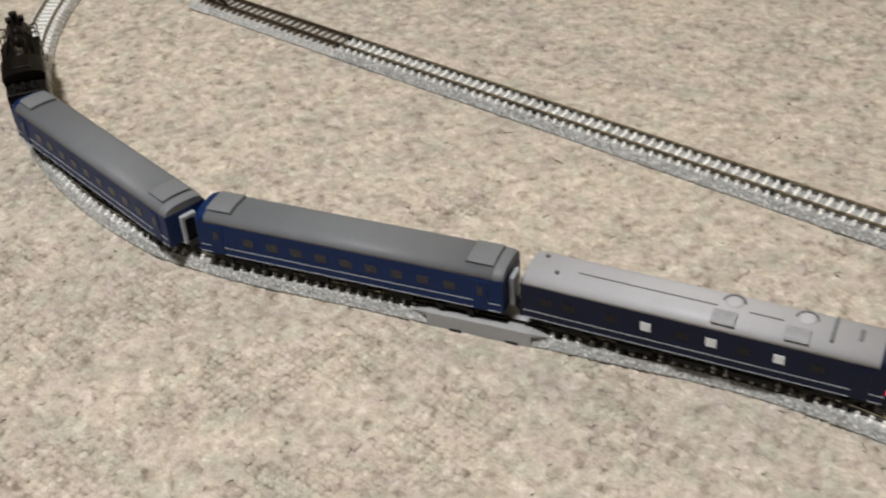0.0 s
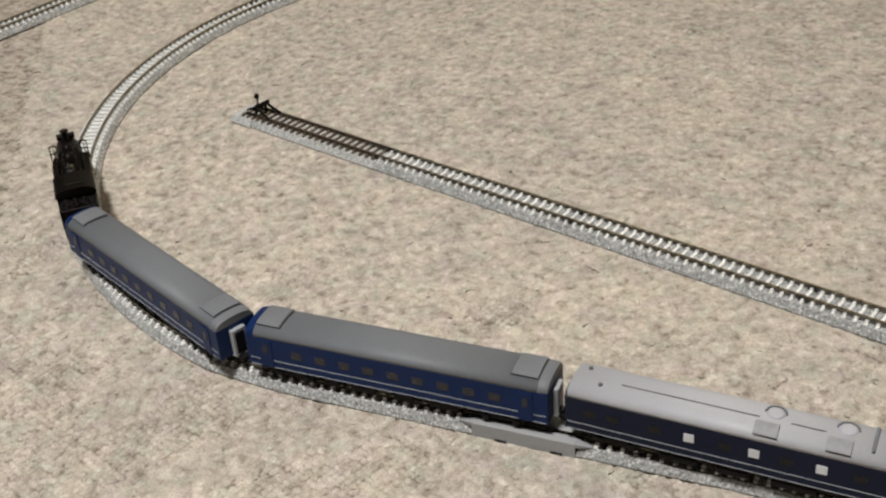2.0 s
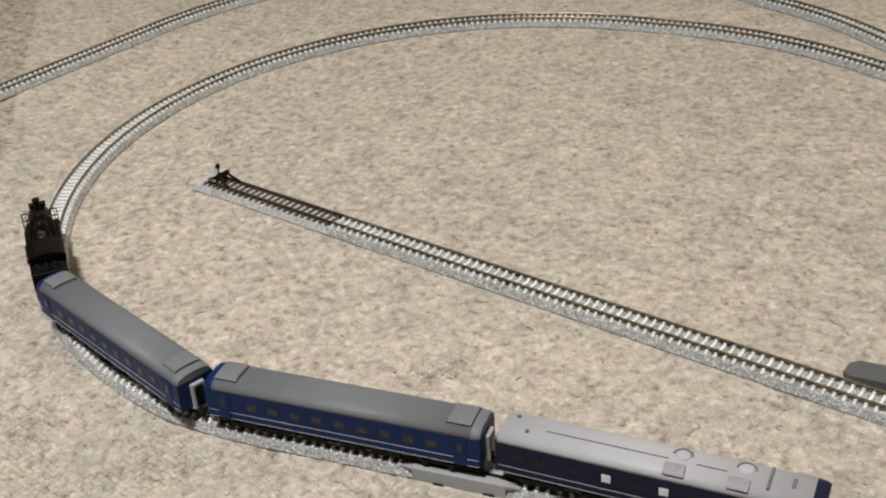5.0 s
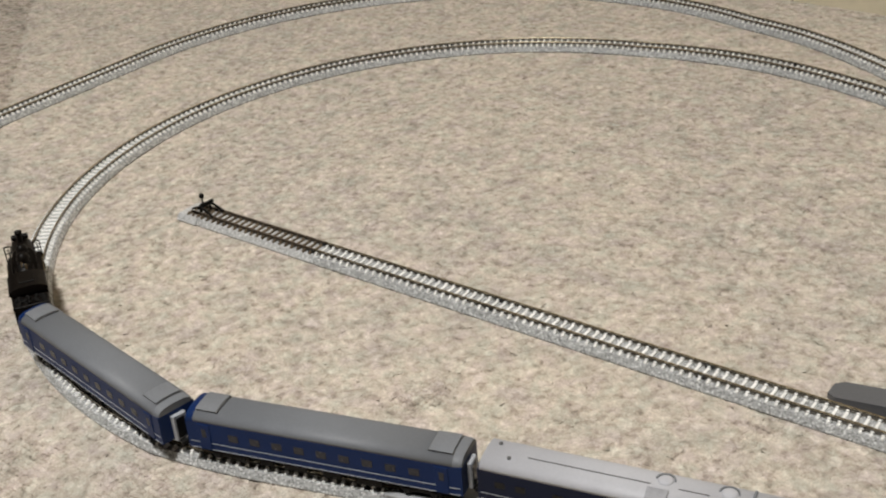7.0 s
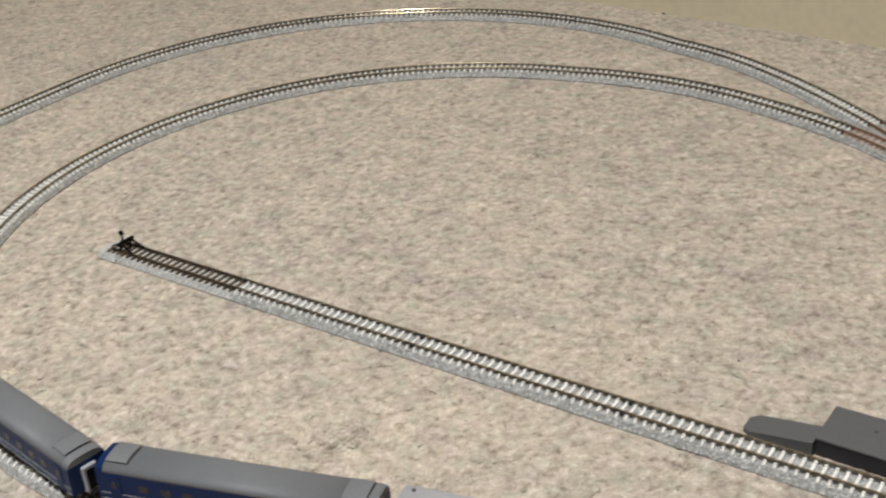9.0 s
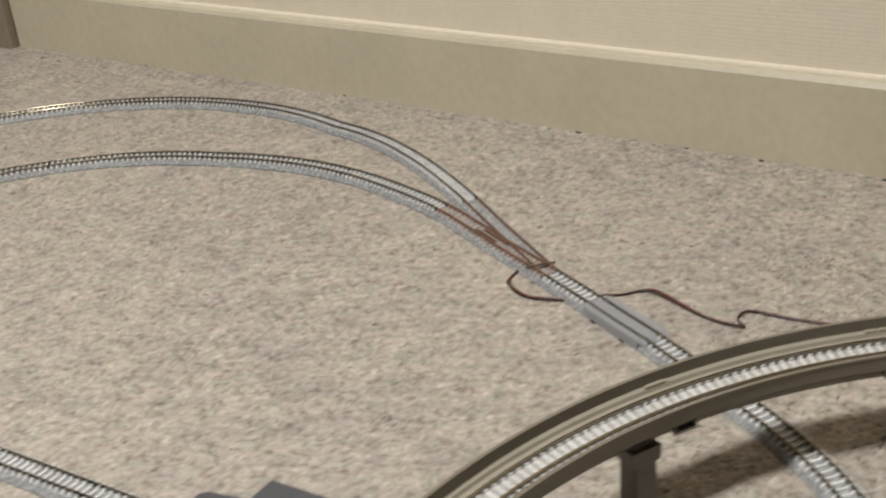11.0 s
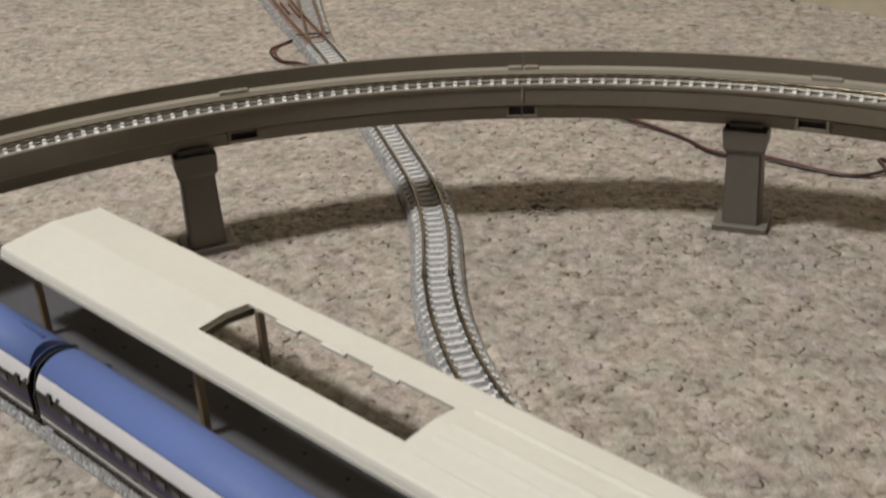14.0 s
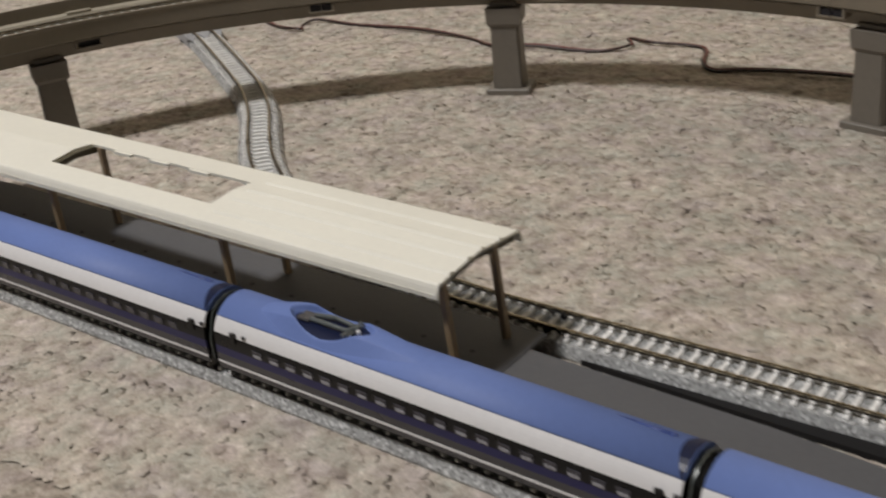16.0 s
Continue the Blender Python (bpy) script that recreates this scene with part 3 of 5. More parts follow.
def rerailer(line, s0, s1):
    owner = thing("rerailer_track", Matrix.Identity(4), "flat grey plastic rerailer plate on a short straight track", "model track", "rerailer plates")
    path = line.path(s0, s1, step=0.02)
    for u0, u1, z in ((-0.0106, -0.0060, 0.0071), (-0.0038, 0.0038, 0.0069), (0.0060, 0.0106, 0.0071)):
        bm = bmesh.new()
        low = 0.0 if abs(u0) > 0.01 or abs(u1) > 0.01 else 0.002
        c = 0.0005
        sweep(bm, [(u0, low), (u0, z - c), (u0 + c, z), (u1 - c, z), (u1, z - c), (u1, low)], path)
        part("plate", bm, GREY_PLASTIC, owner)
    bm = bmesh.new()
    sweep(bm, [(-0.0060, 0), (-0.0060, 0.0048), (0.0060, 0.0048), (0.0060, 0)], path)
    part("groove_bed", bm, PLATFORM_DARK, owner, "dark bed in the rail grooves")
    for u in (-GAUGE, GAUGE):
        add_rail(line, s0, s1, u, 0.0050, RAIL, RAIL_SIDE, owner)
    for f in (0.18, 0.72):
        p, h = line.at(s0 + (s1 - s0) * f), line.heading(s0 + (s1 - s0) * f)
        for side in (-1, 1):
            # solid dark block; the notch's shade is only its colour
            bm = boxes((-0.0024, 0.0024, side * 0.0107 - 0.0004, side * 0.0107 + 0.0004, 0.0, 0.0009))
            ob = part("notch", bm, PLATFORM_DARK, owner, "dark block standing for a shaded notch under the edge")
            ob.matrix_basis = Matrix.Translation((p.x, p.y, 0)) @ Matrix.Rotation(h, 4, "Z")
    # tapered guides at both ends
    for s, d in ((s0, -1), (s1, 1)):
        for u in (-0.0080, 0.0, 0.0080):
            q = line.at(s)
            bm = bmesh.new()
            w = 0.0026 if u else 0.0034
            vs = [bm.verts.new(v) for v in ((0, -w, 0.0050), (0, w, 0.0050), (0, w, 0.0069), (0, -w, 0.0069), (d * 0.0062, -0.0006, 0.0050), (d * 0.0062, 0.0006, 0.0050))]
            for f in ((0, 1, 2, 3), (0, 4, 5, 1), (3, 2, 5, 4), (0, 3, 4), (1, 5, 2)):
                bm.faces.new([vs[i] for i in f])
            ob = part("guide", bm, GREY_PLASTIC, owner)
            h = line.heading(s)
            ob.matrix_basis = Matrix.Translation((q.x - math.sin(h) * u, q.y + math.cos(h) * u, 0)) @ Matrix.Rotation(h, 4, "Z")
    return owner


LOOP_LABEL = "curved model track, pale ties on grey ballast, on carpet"
STRAIGHT_LABEL = "straight model track, pale ties on grey ballast, on carpet"

S_RA, S_RB = MAIN.near(0.3268, -0.1310), MAIN.near(0.2862, -0.1432)
S_ARC = MAIN.near(begin.x, begin.y)
S_END = MAIN.near(0.2355, 0.3945)
S_T0, S_T1 = MAIN.near(0.347, 0.3620), MAIN.near(0.470, 0.2980)
S_P0, S_P1 = MAIN.near(0.514, 0.2735), MAIN.near(0.560, 0.2480)
S_FAR = MAIN.near(0.92, 0.059)
S_IN = MAIN.near(away[-1].x, away[-1].y) - 0.3


def run(line, cuts, label, group, **kw):
    for a, b in zip(cuts, cuts[1:]):
        track_section(line, a, b, label, group, **kw)


S_BEND = MAIN.near(bend[-1].x, bend[-1].y)
run(MAIN, [S_IN, S_IN + 0.15, MAIN.near(away[-1].x, away[-1].y), MAIN.near(away[12].x, away[12].y), S_BEND, MAIN.near(bend[0].x, bend[0].y), S_RA - 0.02], LOOP_LABEL, "front track")
run(MAIN, [S_RA - 0.02, S_RA], STRAIGHT_LABEL, "front track", joiners=False)
rerailer(MAIN, S_RA, S_RB)
run(MAIN, [S_RB, S_ARC], STRAIGHT_LABEL, "front track", joiners=False)
arc_cuts = [S_ARC] + [S_ARC + R_IN * radians(d) for d in (46.5, 110.5, 155.0)] + [S_END]
run(MAIN, arc_cuts, LOOP_LABEL, "loop track")
run(MAIN, [S_END, S_T0], LOOP_LABEL, "loop track")
run(MAIN, [S_T1, S_P0], STRAIGHT_LABEL, "crossing track", joiners=False)
rerailer(MAIN, S_P0, S_P1)
S_U = MAIN.near(0.6372, 0.2020)
S_V = MAIN.near(0.717, 0.1345)
run(MAIN, [S_P1, S_U], STRAIGHT_LABEL, "crossing track", joiners=False)
run(MAIN, [S_U, S_V, S_FAR], "curving model track with pale ties, passing under the viaduct", "crossing track")
run(MAIN, [S_FAR, S_FAR + 0.124, S_FAR + 0.310], "straight model track with pale ties beside the platform", "platform track")
O_T0 = OUTER.near(0.360, 0.381)
run(OUTER, [0.55, 0.75, 0.95, OUTER.near(-0.262, 0.185)], STRAIGHT_LABEL, "outer track")
o_a = OUTER.near(-0.262, 0.185)
run(OUTER, [o_a, o_a + R_OUT * radians(45), o_a + R_OUT * radians(90), O_T0], LOOP_LABEL, "outer track")

# turnout: two legs that close into one
turnout = thing("turnout", Matrix.Identity(4), "model railway turnout with red-brown rails and grey roadbed", "model track")
bm = bmesh.new()
sweep(bm, BED, MAIN.path(S_T0 + 0.0003, S_T1 - 0.0003))
part("roadbed", bm, BALLAST, turnout, "grey speckled moulded ballast")
bm = bmesh.new()
sweep(bm, [(u, v + (0.0002 if v else 0)) for u, v in BED], OUTER.path(O_T0 + 0.0003, OUTER.length))
part("branch_roadbed", bm, BALLAST, turnout)
for line, a, b, dz in ((MAIN, S_T0, S_T1, 0.0), (OUTER, O_T0, OUTER.length, 0.0002)):
    for u in (-GAUGE, GAUGE):
        add_rail(line, a, b, u, 0.0053 + dz, RAIL_BROWN, RAIL_BROWN, turnout)
for i in range(26):
    s = S_T0 + (i + 0.5) * (S_T1 - S_T0) / 26
    p = MAIN.at(s)
    shared("tie", TIE_PINK_MESH, turnout, Matrix.Translation((p.x, p.y, 0.0037)) @ Matrix.Rotation(MAIN.heading(s), 4, "Z"))
for u, a, b in ((-0.0021, S_T0 + 0.05, S_T0 + 0.075), (0.0021, S_T0 + 0.055, S_T0 + 0.085)):
    bm = bmesh.new()
    sweep(bm, [(u - 0.0004, 0.0053), (u - 0.0004, 0.0073), (u + 0.0004, 0.0073), (u + 0.0004, 0.0053)], MAIN.path(a, b))
    part("check_rail", bm, RAIL_BROWN, turnout)
bm = boxes((-0.010, 0.010, -0.0011, 0.0011, 0.0062, 0.0073), bevel=0.0003)
ob = part("switch_bar", bm, RAIL_DARK, turnout, "dark brown switch bar across the track")
p, h = MAIN.at(S_T1 - 0.012), MAIN.heading(S_T1 - 0.012)
ob.matrix_basis = Matrix.Translation((p.x, p.y, 0.0006)) @ Matrix.Rotation(h + radians(70), 4, "Z")

# buffer stop track and siding
SID = 0.1092
track_section(SIDING, 0.012, SID, "straight model track with brown ties by a buffer stop", "siding", tie=TIE_BROWN_MESH, head=RAIL_DARK, web=RAIL_SIDE, bed=END_GREY)
cuts = [SID, SID + 0.128, SID + 0.252, SID + 0.438, SID + 0.686, SID + 0.934, SID + 1.182]
run(SIDING, cuts, STRAIGHT_LABEL, "siding")

buffer_stop = thing("buffer_stop", Matrix.Identity(4), "black model buffer stop with a round lamp on rounded grey ballast", "buffer stop")
bm = bmesh.new()
sweep(bm, [(-0.0105, 0), (-0.0112, 0.0013), (-0.0085, 0.0046), (0.0085, 0.0046), (0.0112, 0.0013), (0.0105, 0)], [(x, 0, 0, 0) for x in (-0.0070, -0.0062, -0.0040, 0.0118)])
ob = part("ballast_end", bm, END_GREY, buffer_stop, "rounded grey end of the ballast")
for v in ob.data.vertices:
    round_off = max(0.0, (-0.0040 - v.co.x) / 0.0030)
    v.co.z *= 1 - 0.26 * round_off ** 2
    v.co.y *= 1 - 0.16 * round_off ** 2
for y in (-GAUGE, GAUGE):
    bm = tubes(((0.004, y, 0.0062), (0.0175, y * 0.9, 0.0062), 0.0007), ((0.0115, y * 0.8, 0.0112), (0.0235, y, 0.0066), 0.0008), ((0.0115, y * 0.8, 0.0062), (0.0115, y * 0.8, 0.0118), 0.0008), ((0.0115, y * 0.8, 0.0112), (0.003, y * 0.7, 0.0072), 0.0006))
    part("rail_frame", bm, BLACK_MATTE, buffer_stop)
part("buffer_beam", boxes((0.0110, 0.0128, -0.0066, 0.0066, 0.0098, 0.0122), bevel=0.0003), BLACK_MATTE, buffer_stop)
part("lamp_post", tubes(((0.0095, 0.0, 0.006), (0.0095, 0.0, 0.0150), 0.0005)), BLACK_MATTE, buffer_stop)
bm = bmesh.new()
bmesh.ops.create_uvsphere(bm, u_segments=12, v_segments=8, radius=0.0017, matrix=Matrix.Translation((0.0095, 0, 0.0164)))
part("lamp", bm, BLACK_MATTE, buffer_stop, smooth=True)
for x in (0.0025, 0.0065, 0.0105):
    shared("tie", TIE_BROWN_MESH, buffer_stop, Matrix.Translation((x, 0, 0.0040)))

# ---- viaduct ----
VIA_GROUP = "viaduct sections"


def via_path(a0, a1, z=0.0, step=1.5):
    n = max(2, int(abs(a0 - a1) / step) + 1)
    return [(C_VIA.x + R_VIA * math.cos(radians(a0 + (a1 - a0) * i / (n - 1))), C_VIA.y + R_VIA * math.sin(radians(a0 + (a1 - a0) * i / (n - 1))), z, radians(a0 + (a1 - a0) * i / (n - 1) - 90)) for i in range(n)]


DECK = 0.0520


def cant(u):
    return 0.12 * u


def viaduct_section(a0, a1, clips, ends=()):
    owner = thing("viaduct_section", Matrix.Identity(4), "taupe plastic curved model viaduct carrying a single canted track", "model viaduct", VIA_GROUP)
    g = 0.010
    path = via_path(a0 - g, a1 + g)
    W = 0.0135
    bm = bmesh.new()
    sweep(bm, [(-W + 0.0076, 0.0430), (-W + 0.0066, 0.0493), (-W + 0.0012, 0.0497), (-W + 0.0012, DECK + cant(-W)), (W - 0.0012, DECK + cant(W)), (W - 0.0012, 0.0497), (W - 0.0066, 0.0493), (W - 0.0076, 0.0430), (0.0034, 0.0430), (0.0030, 0.0460), (-0.0030, 0.0460), (-0.0034, 0.0430)], path)
    part("girder", bm, VIADUCT, owner)
    for side, top in ((-1, 0.0596), (1, 0.0642)):
        bm = bmesh.new()
        u0, u1 = side * (W - 0.0014), side * W
        lo = 0.0512
        sweep(bm, [(u0, lo), (u1 - side * 0.0003, lo), (u1, lo + 0.0004), (u1, top - 0.0014), (u1 + side * 0.0004, top - 0.0010), (u1 + side * 0.0004, top), (u0, top)], path)
        part("parapet", bm, VIADUCT, owner)
    bm = bmesh.new()
    sweep(bm, [(0.0072, DECK + 0.0003), (0.0072, DECK + cant(0.0072) + 0.0020), (0.0094, DECK + cant(0.0094) + 0.0026), (0.0102, DECK + cant(0.0102) + 0.0042), (W - 0.0014, DECK + cant(W) + 0.0046), (W - 0.0014, DECK)], path)
    part("ledge", bm, LEDGE, owner, "tan walkway ledge inside the parapet")
    bm = bmesh.new()
    sweep(bm, [(-W + 0.0016, DECK + cant(-W)), (-W + 0.0016, DECK + cant(-W) + 0.0022), (-0.0072, DECK + cant(-0.0072) + 0.0020), (-0.0072, DECK - 0.001)], path)
    part("ledge", bm, LEDGE, owner)
    bm = bmesh.new()
    sweep(bm, [(-0.0071, DECK + cant(-0.0071) + 0.0002), (-0.0071, DECK + cant(-0.0071) + 0.0016), (0.0071, DECK + cant(0.0071) + 0.0016), (0.0071, DECK + cant(0.0071) + 0.0002)], path)
    part("track_bed", bm, VIA_BED, owner, "pale ballast strip between the ledges")
    zt = DECK + 0.0013
    for u in (-GAUGE, GAUGE):
        z = zt + cant(u) + 0.0013
        bm = bmesh.new()
        sweep(bm, [(u - 0.0009, z), (u - 0.0003, z + 0.0006), (u - 0.0003, z + 0.0015), (u + 0.0003, z + 0.0015), (u + 0.0003, z + 0.0006), (u + 0.0009, z)], path)
        rail = part("rail", bm, RAIL_TAN, owner)
        bm = bmesh.new()
        sweep(bm, [(u - 0.0006, z + 0.0015), (u - 0.0006, z + 0.0020), (u - 0.0004, z + 0.0022), (u + 0.0004, z + 0.0022), (u + 0.0006, z + 0.0020), (u + 0.0006, z + 0.0015)], path)
        part("rail_head", bm, RAIL, rail)
    n = round(abs(a1 - a0) * math.pi / 180 * R_VIA / TIE_PITCH)
    for i in range(n):
        a = radians(a0 + (a1 - a0) * (i + 0.5) / n)
        shared("tie", TIE_PALE_MESH, owner, Matrix.Translation((C_VIA.x + R_VIA * math.cos(a), C_VIA.y + R_VIA * math.sin(a), zt)) @ Matrix.Rotation(a - math.pi / 2, 4, "Z") @ Matrix.Rotation(math.atan(0.12), 4, "X"))
    for a in clips:
        c = radians(a)
        m = Matrix.Translation((C_VIA.x + R_VIA * math.cos(c), C_VIA.y + R_VIA * math.sin(c), 0)) @ Matrix.Rotation(c - math.pi / 2, 4, "Z")
        ob = part("clip_socket", boxes((-0.0062, 0.0062, -W - 0.0003, -W + 0.0060, 0.0463, 0.0471), (-0.0060, -0.0050, -W + 0.0002, -W + 0.0060, 0.0471, 0.0512), (0.0050, 0.0060, -W + 0.0002, -W + 0.0060, 0.0471, 0.0512)), VIADUCT, owner, "open rectangular clip socket under the girder edge")
        ob.matrix_basis = m
        # black filler gives the socket's shaded inside as colour
        ob = part("clip_socket_shade", boxes((-0.0050, 0.0050, -W + 0.0022, -W + 0.0060, 0.0471, 0.0498)), PLATFORM_SIDE, owner)
        ob.matrix_basis = m
        ob = part("ledge_step", boxes((-0.0058, 0.0058, 0.0101, W - 0.0014, DECK + 0.0030, DECK + cant(0.0118) + 0.0054), bevel=0.0002), LEDGE, owner, "raised step on the ledge")
        ob.matrix_basis = m
    for a, d in ends:
        # half of a joint: lip, small socket and ledge step, reaching from the joint inwards
        c = radians(a)
        m = Matrix.Translation((C_VIA.x + R_VIA * math.cos(c), C_VIA.y + R_VIA * math.sin(c), 0)) @ Matrix.Rotation(c - math.pi / 2, 4, "Z")

        def across(p, q):
            return (min(d * p, d * q), max(d * p, d * q))
        ob = part("joint_socket", boxes((*across(0.0004, 0.0060), -W - 0.0002, -W + 0.0060, 0.0466, 0.0472), (*across(0.0050, 0.0060), -W + 0.0004, -W + 0.0060, 0.0472, 0.0512)), VIADUCT, owner, "small open socket beside the joint")
        ob.matrix_basis = m
        # black filler again, for the shade inside the half socket
        ob = part("joint_socket_shade", boxes((*across(0.0004, 0.0050), -W + 0.0011, -W + 0.0060, 0.0472, 0.0504)), PLATFORM_SIDE, owner)
        ob.matrix_basis = m
        ob = part("ledge_step", boxes((*across(0.0005, 0.0060), 0.0101, W - 0.0014, DECK + 0.0030, DECK + cant(0.0118) + 0.0054), bevel=0.0002), LEDGE, owner, "raised step on the ledge")
        ob.matrix_basis = m
        if d < 0:
            continue
        ob = part("joint_rib", boxes((*across(0.0002, 0.0007), -W - 0.0005, -W + 0.0004, 0.0540, 0.0592), bevel=0.0001), LEDGE, owner, "pale lip along the joint")
        ob.matrix_basis = m
    return owner


# along a section the angle falls, so +1 points into a section that starts at the joint
viaduct_section(217.5, 172.5, (193.0,), ((172.5, -1),))
viaduct_section(172.5, 127.5, (148.1,), ((172.5, 1), (127.5, -1)))
viaduct_section(127.5, 82.5, (106.7,), ((127.5, 1), (82.5, -1)))
viaduct_section(82.5, 37.5, (62.0,), ((82.5, 1),))


def viaduct_pier():
    owner = thing("viaduct_pier", Matrix.Identity(4), "grey plastic viaduct pier with wide cap, standing on carpet", "viaduct pier", "viaduct piers")
    part("foot", boxes((-0.0105, 0.0105, -0.0085, 0.0085, -0.0004, 0.0030), bevel=0.0004), PIER, owner)
    bm = bmesh.new()
    lo = [(-0.0072, -0.0060), (0.0072, -0.0060), (0.0072, 0.0060), (-0.0072, 0.0060)]
    hi = [(-0.0066, -0.0056), (0.0066, -0.0056), (0.0066, 0.0056), (-0.0066, 0.0056)]
    a = [bm.verts.new((x, y, 0.0030)) for x, y in lo]
    b = [bm.verts.new((x, y, 0.0330)) for x, y in hi]
    for i in range(4):
        bm.faces.new((a[i], a[(i + 1) % 4], b[(i + 1) % 4], b[i]))
    bm.faces.new(a[::-1])
    bm.faces.new(b)
    bmesh.ops.bevel(bm, geom=[e for e in bm.edges if abs(e.verts[0].co.z - e.verts[1].co.z) > 0.01], offset=0.0008, segments=2, affect="EDGES")
    part("shaft", bm, PIER, owner)
    bm = bmesh.new()
    rings = []
    for z, w, d in ((0.0330, 0.0068, 0.0058), (0.0345, 0.0079, 0.0066), (0.0420, 0.0082, 0.0070)):
        rings.append([bm.verts.new((x * w, y * d, z)) for x, y in ((-1, -1), (1, -1), (1, 1), (-1, 1))])
    for p, q in zip(rings, rings[1:]):
        for i in range(4):
            bm.faces.new((p[i], p[(i + 1) % 4], q[(i + 1) % 4], q[i]))
    bm.faces.new(rings[0][::-1])
    bm.faces.new(rings[-1])
    part("cap", bm, PIER, owner)
    part("seat", boxes((-0.0062, 0.0062, -0.0044, 0.0044, 0.0420, 0.0445), bevel=0.0004), PIER, owner, "narrow seat gripping the girder")
    return owner


pier = None
for a in (151.8, 111.4, 79.6, 190.0, 45.0):
    c = radians(a)
    m = Matrix.Translation((C_VIA.x + (R_VIA - 0.003) * math.cos(c), C_VIA.y + (R_VIA - 0.003) * math.sin(c), 0)) @ Matrix.Rotation(c - math.pi / 2, 4, "Z")
    if pier is None:
        pier = viaduct_pier()
        pier.matrix_basis = m
    else:
        copy_thing(pier, m)

# ---- platform and canopy ----
platform = thing("station_platform", Matrix.Translation((0.447, 0.0150, 0)) @ Matrix.Rotation(radians(-0.62), 4, "Z") @ Matrix.Translation((-0.447, -0.0138, 0)), "dark grey plastic station platform with sloping ends between two tracks", "platform")
bm = bmesh.new()
prism(bm, [(0.0142, 0), (0.0142, 0.0089), (0.0408, 0.0089), (0.0408, 0)], 0.4475, 0.924)
part("side_wall", bm, PLATFORM_SIDE, platform, "black plastic side below the deck")
DECK_PLAN = ((0.447, 0.0138), (0.9245, 0.0138), (0.9245, 0.0495), (0.66, 0.0495), (0.60, 0.0450), (0.447, 0.0415))
bm = bmesh.new()
flat = [bm.verts.new((x, y, 0.0090)) for x, y in DECK_PLAN]
bm.faces.new(flat)
lift = bmesh.ops.extrude_face_region(bm, geom=bm.faces[:])
for q in lift["geom"]:
    if isinstance(q, bmesh.types.BMVert):
        q.co.z = 0.0102
bmesh.ops.bevel(bm, geom=[e for e in bm.edges if e.verts[0].co.z > 0.01 and e.verts[1].co.z > 0.01], offset=0.0003, segments=1, affect="EDGES")
part("slab", bm, PLATFORM, platform, "grey platform deck")

# deck is solid; dark rings stand for the shade in its peg holes
for k in range(25):
    bm = bmesh.new()
    lathe(bm, (0.4690 + 0.0184 * k, 0.0307, 0), (0, 0, 1), [(0.0100, 0.0009), (0.01030, 0.0008), (0.01022, 0.0005)], 12)
    part("peg_hole_shade", bm, PLATFORM_SIDE, platform, "small dark ring standing for a shaded peg hole")


def ramp_end(x0, x1, y0, y1, z0, z1, name, material=None, label="grey sloping end of the platform"):
    bm = bmesh.new()
    outline = [(x1, y0, z1), (x1, y1, z1)]
    tip = [(x0, y1 - 0.003, z0), (x0, y0 + 0.003, z0)]
    mid = [(x0 + (x1 - x0) * 0.12, y1, z0 + (z1 - z0) * 0.12)]
    mid2 = [(x0 + (x1 - x0) * 0.12, y0, z0 + (z1 - z0) * 0.12)]
    top = [bm.verts.new(v) for v in outline + mid + tip + mid2]
    low = [bm.verts.new((x, y, 0)) for x, y, z in outline + mid + tip + mid2]
    k = len(top)
    bm.faces.new(top)
    bm.faces.new(low[::-1])
    for i in range(k):
        bm.faces.new((top[i], top[(i + 1) % k], low[(i + 1) % k], low[i]))
    bmesh.ops.triangulate(bm, faces=bm.faces)
    return part(name, bm, material or PLATFORM, platform, label)


ramp_end(0.413, 0.4468, 0.0118, 0.0262, 0.0030, 0.0080, "end_ramp")


def long_ramp():
    """The long forward end: it sinks to the carpet and narrows away from the track."""
    bm = bmesh.new()
    plan = [(0.9252, 0.0130, 0.0104), (1.19, 0.0130, 0.0022), (1.19, 0.0262, 0.0022), (1.10, 0.0330, 0.0050), (1.05, 0.0370, 0.0065), (1.00, 0.0394, 0.0081), (0.9252, 0.0392, 0.0104)]
    top = [bm.verts.new(q) for q in plan]
    low = [bm.verts.new((x, y, 0)) for x, y, z in plan]
    bm.faces.new(top)
    bm.faces.new(low[::-1])
    for k in range(7):
        bm.faces.new((top[k], top[(k + 1) % 7], low[(k + 1) % 7], low[k]))
    bmesh.ops.triangulate(bm, faces=bm.faces)
    return part("end_ramp", bm, PLATFORM, platform, "grey sloping end of the platform")


long_ramp()
# black strip stands for the shade in the gap between ramp and track
bm = bmesh.new()
strip = [(0.934, 0.0522, 0.0524), (0.965, 0.0505, 0.0527), (1.00, 0.0491, 0.0530), (1.05, 0.0474, 0.0536), (1.10, 0.0462, 0.0541), (1.19, 0.0450, 0.0550)]
rows = [[bm.verts.new(q) for q in ((x, a, 0), (x, a, 0.0022), (x, b, 0.0022), (x, b, 0))] for x, a, b in strip]
for p, q in zip(rows, rows[1:]):
    for k in range(3):
        bm.faces.new((p[k], p[k + 1], q[k + 1], q[k]))
bm.faces.new(rows[0])
bm.faces.new(rows[-1][::-1])
part("gap_shade_strip", bm, PLATFORM_DARK, platform, "black strip standing for the shaded gap by the sloping end")

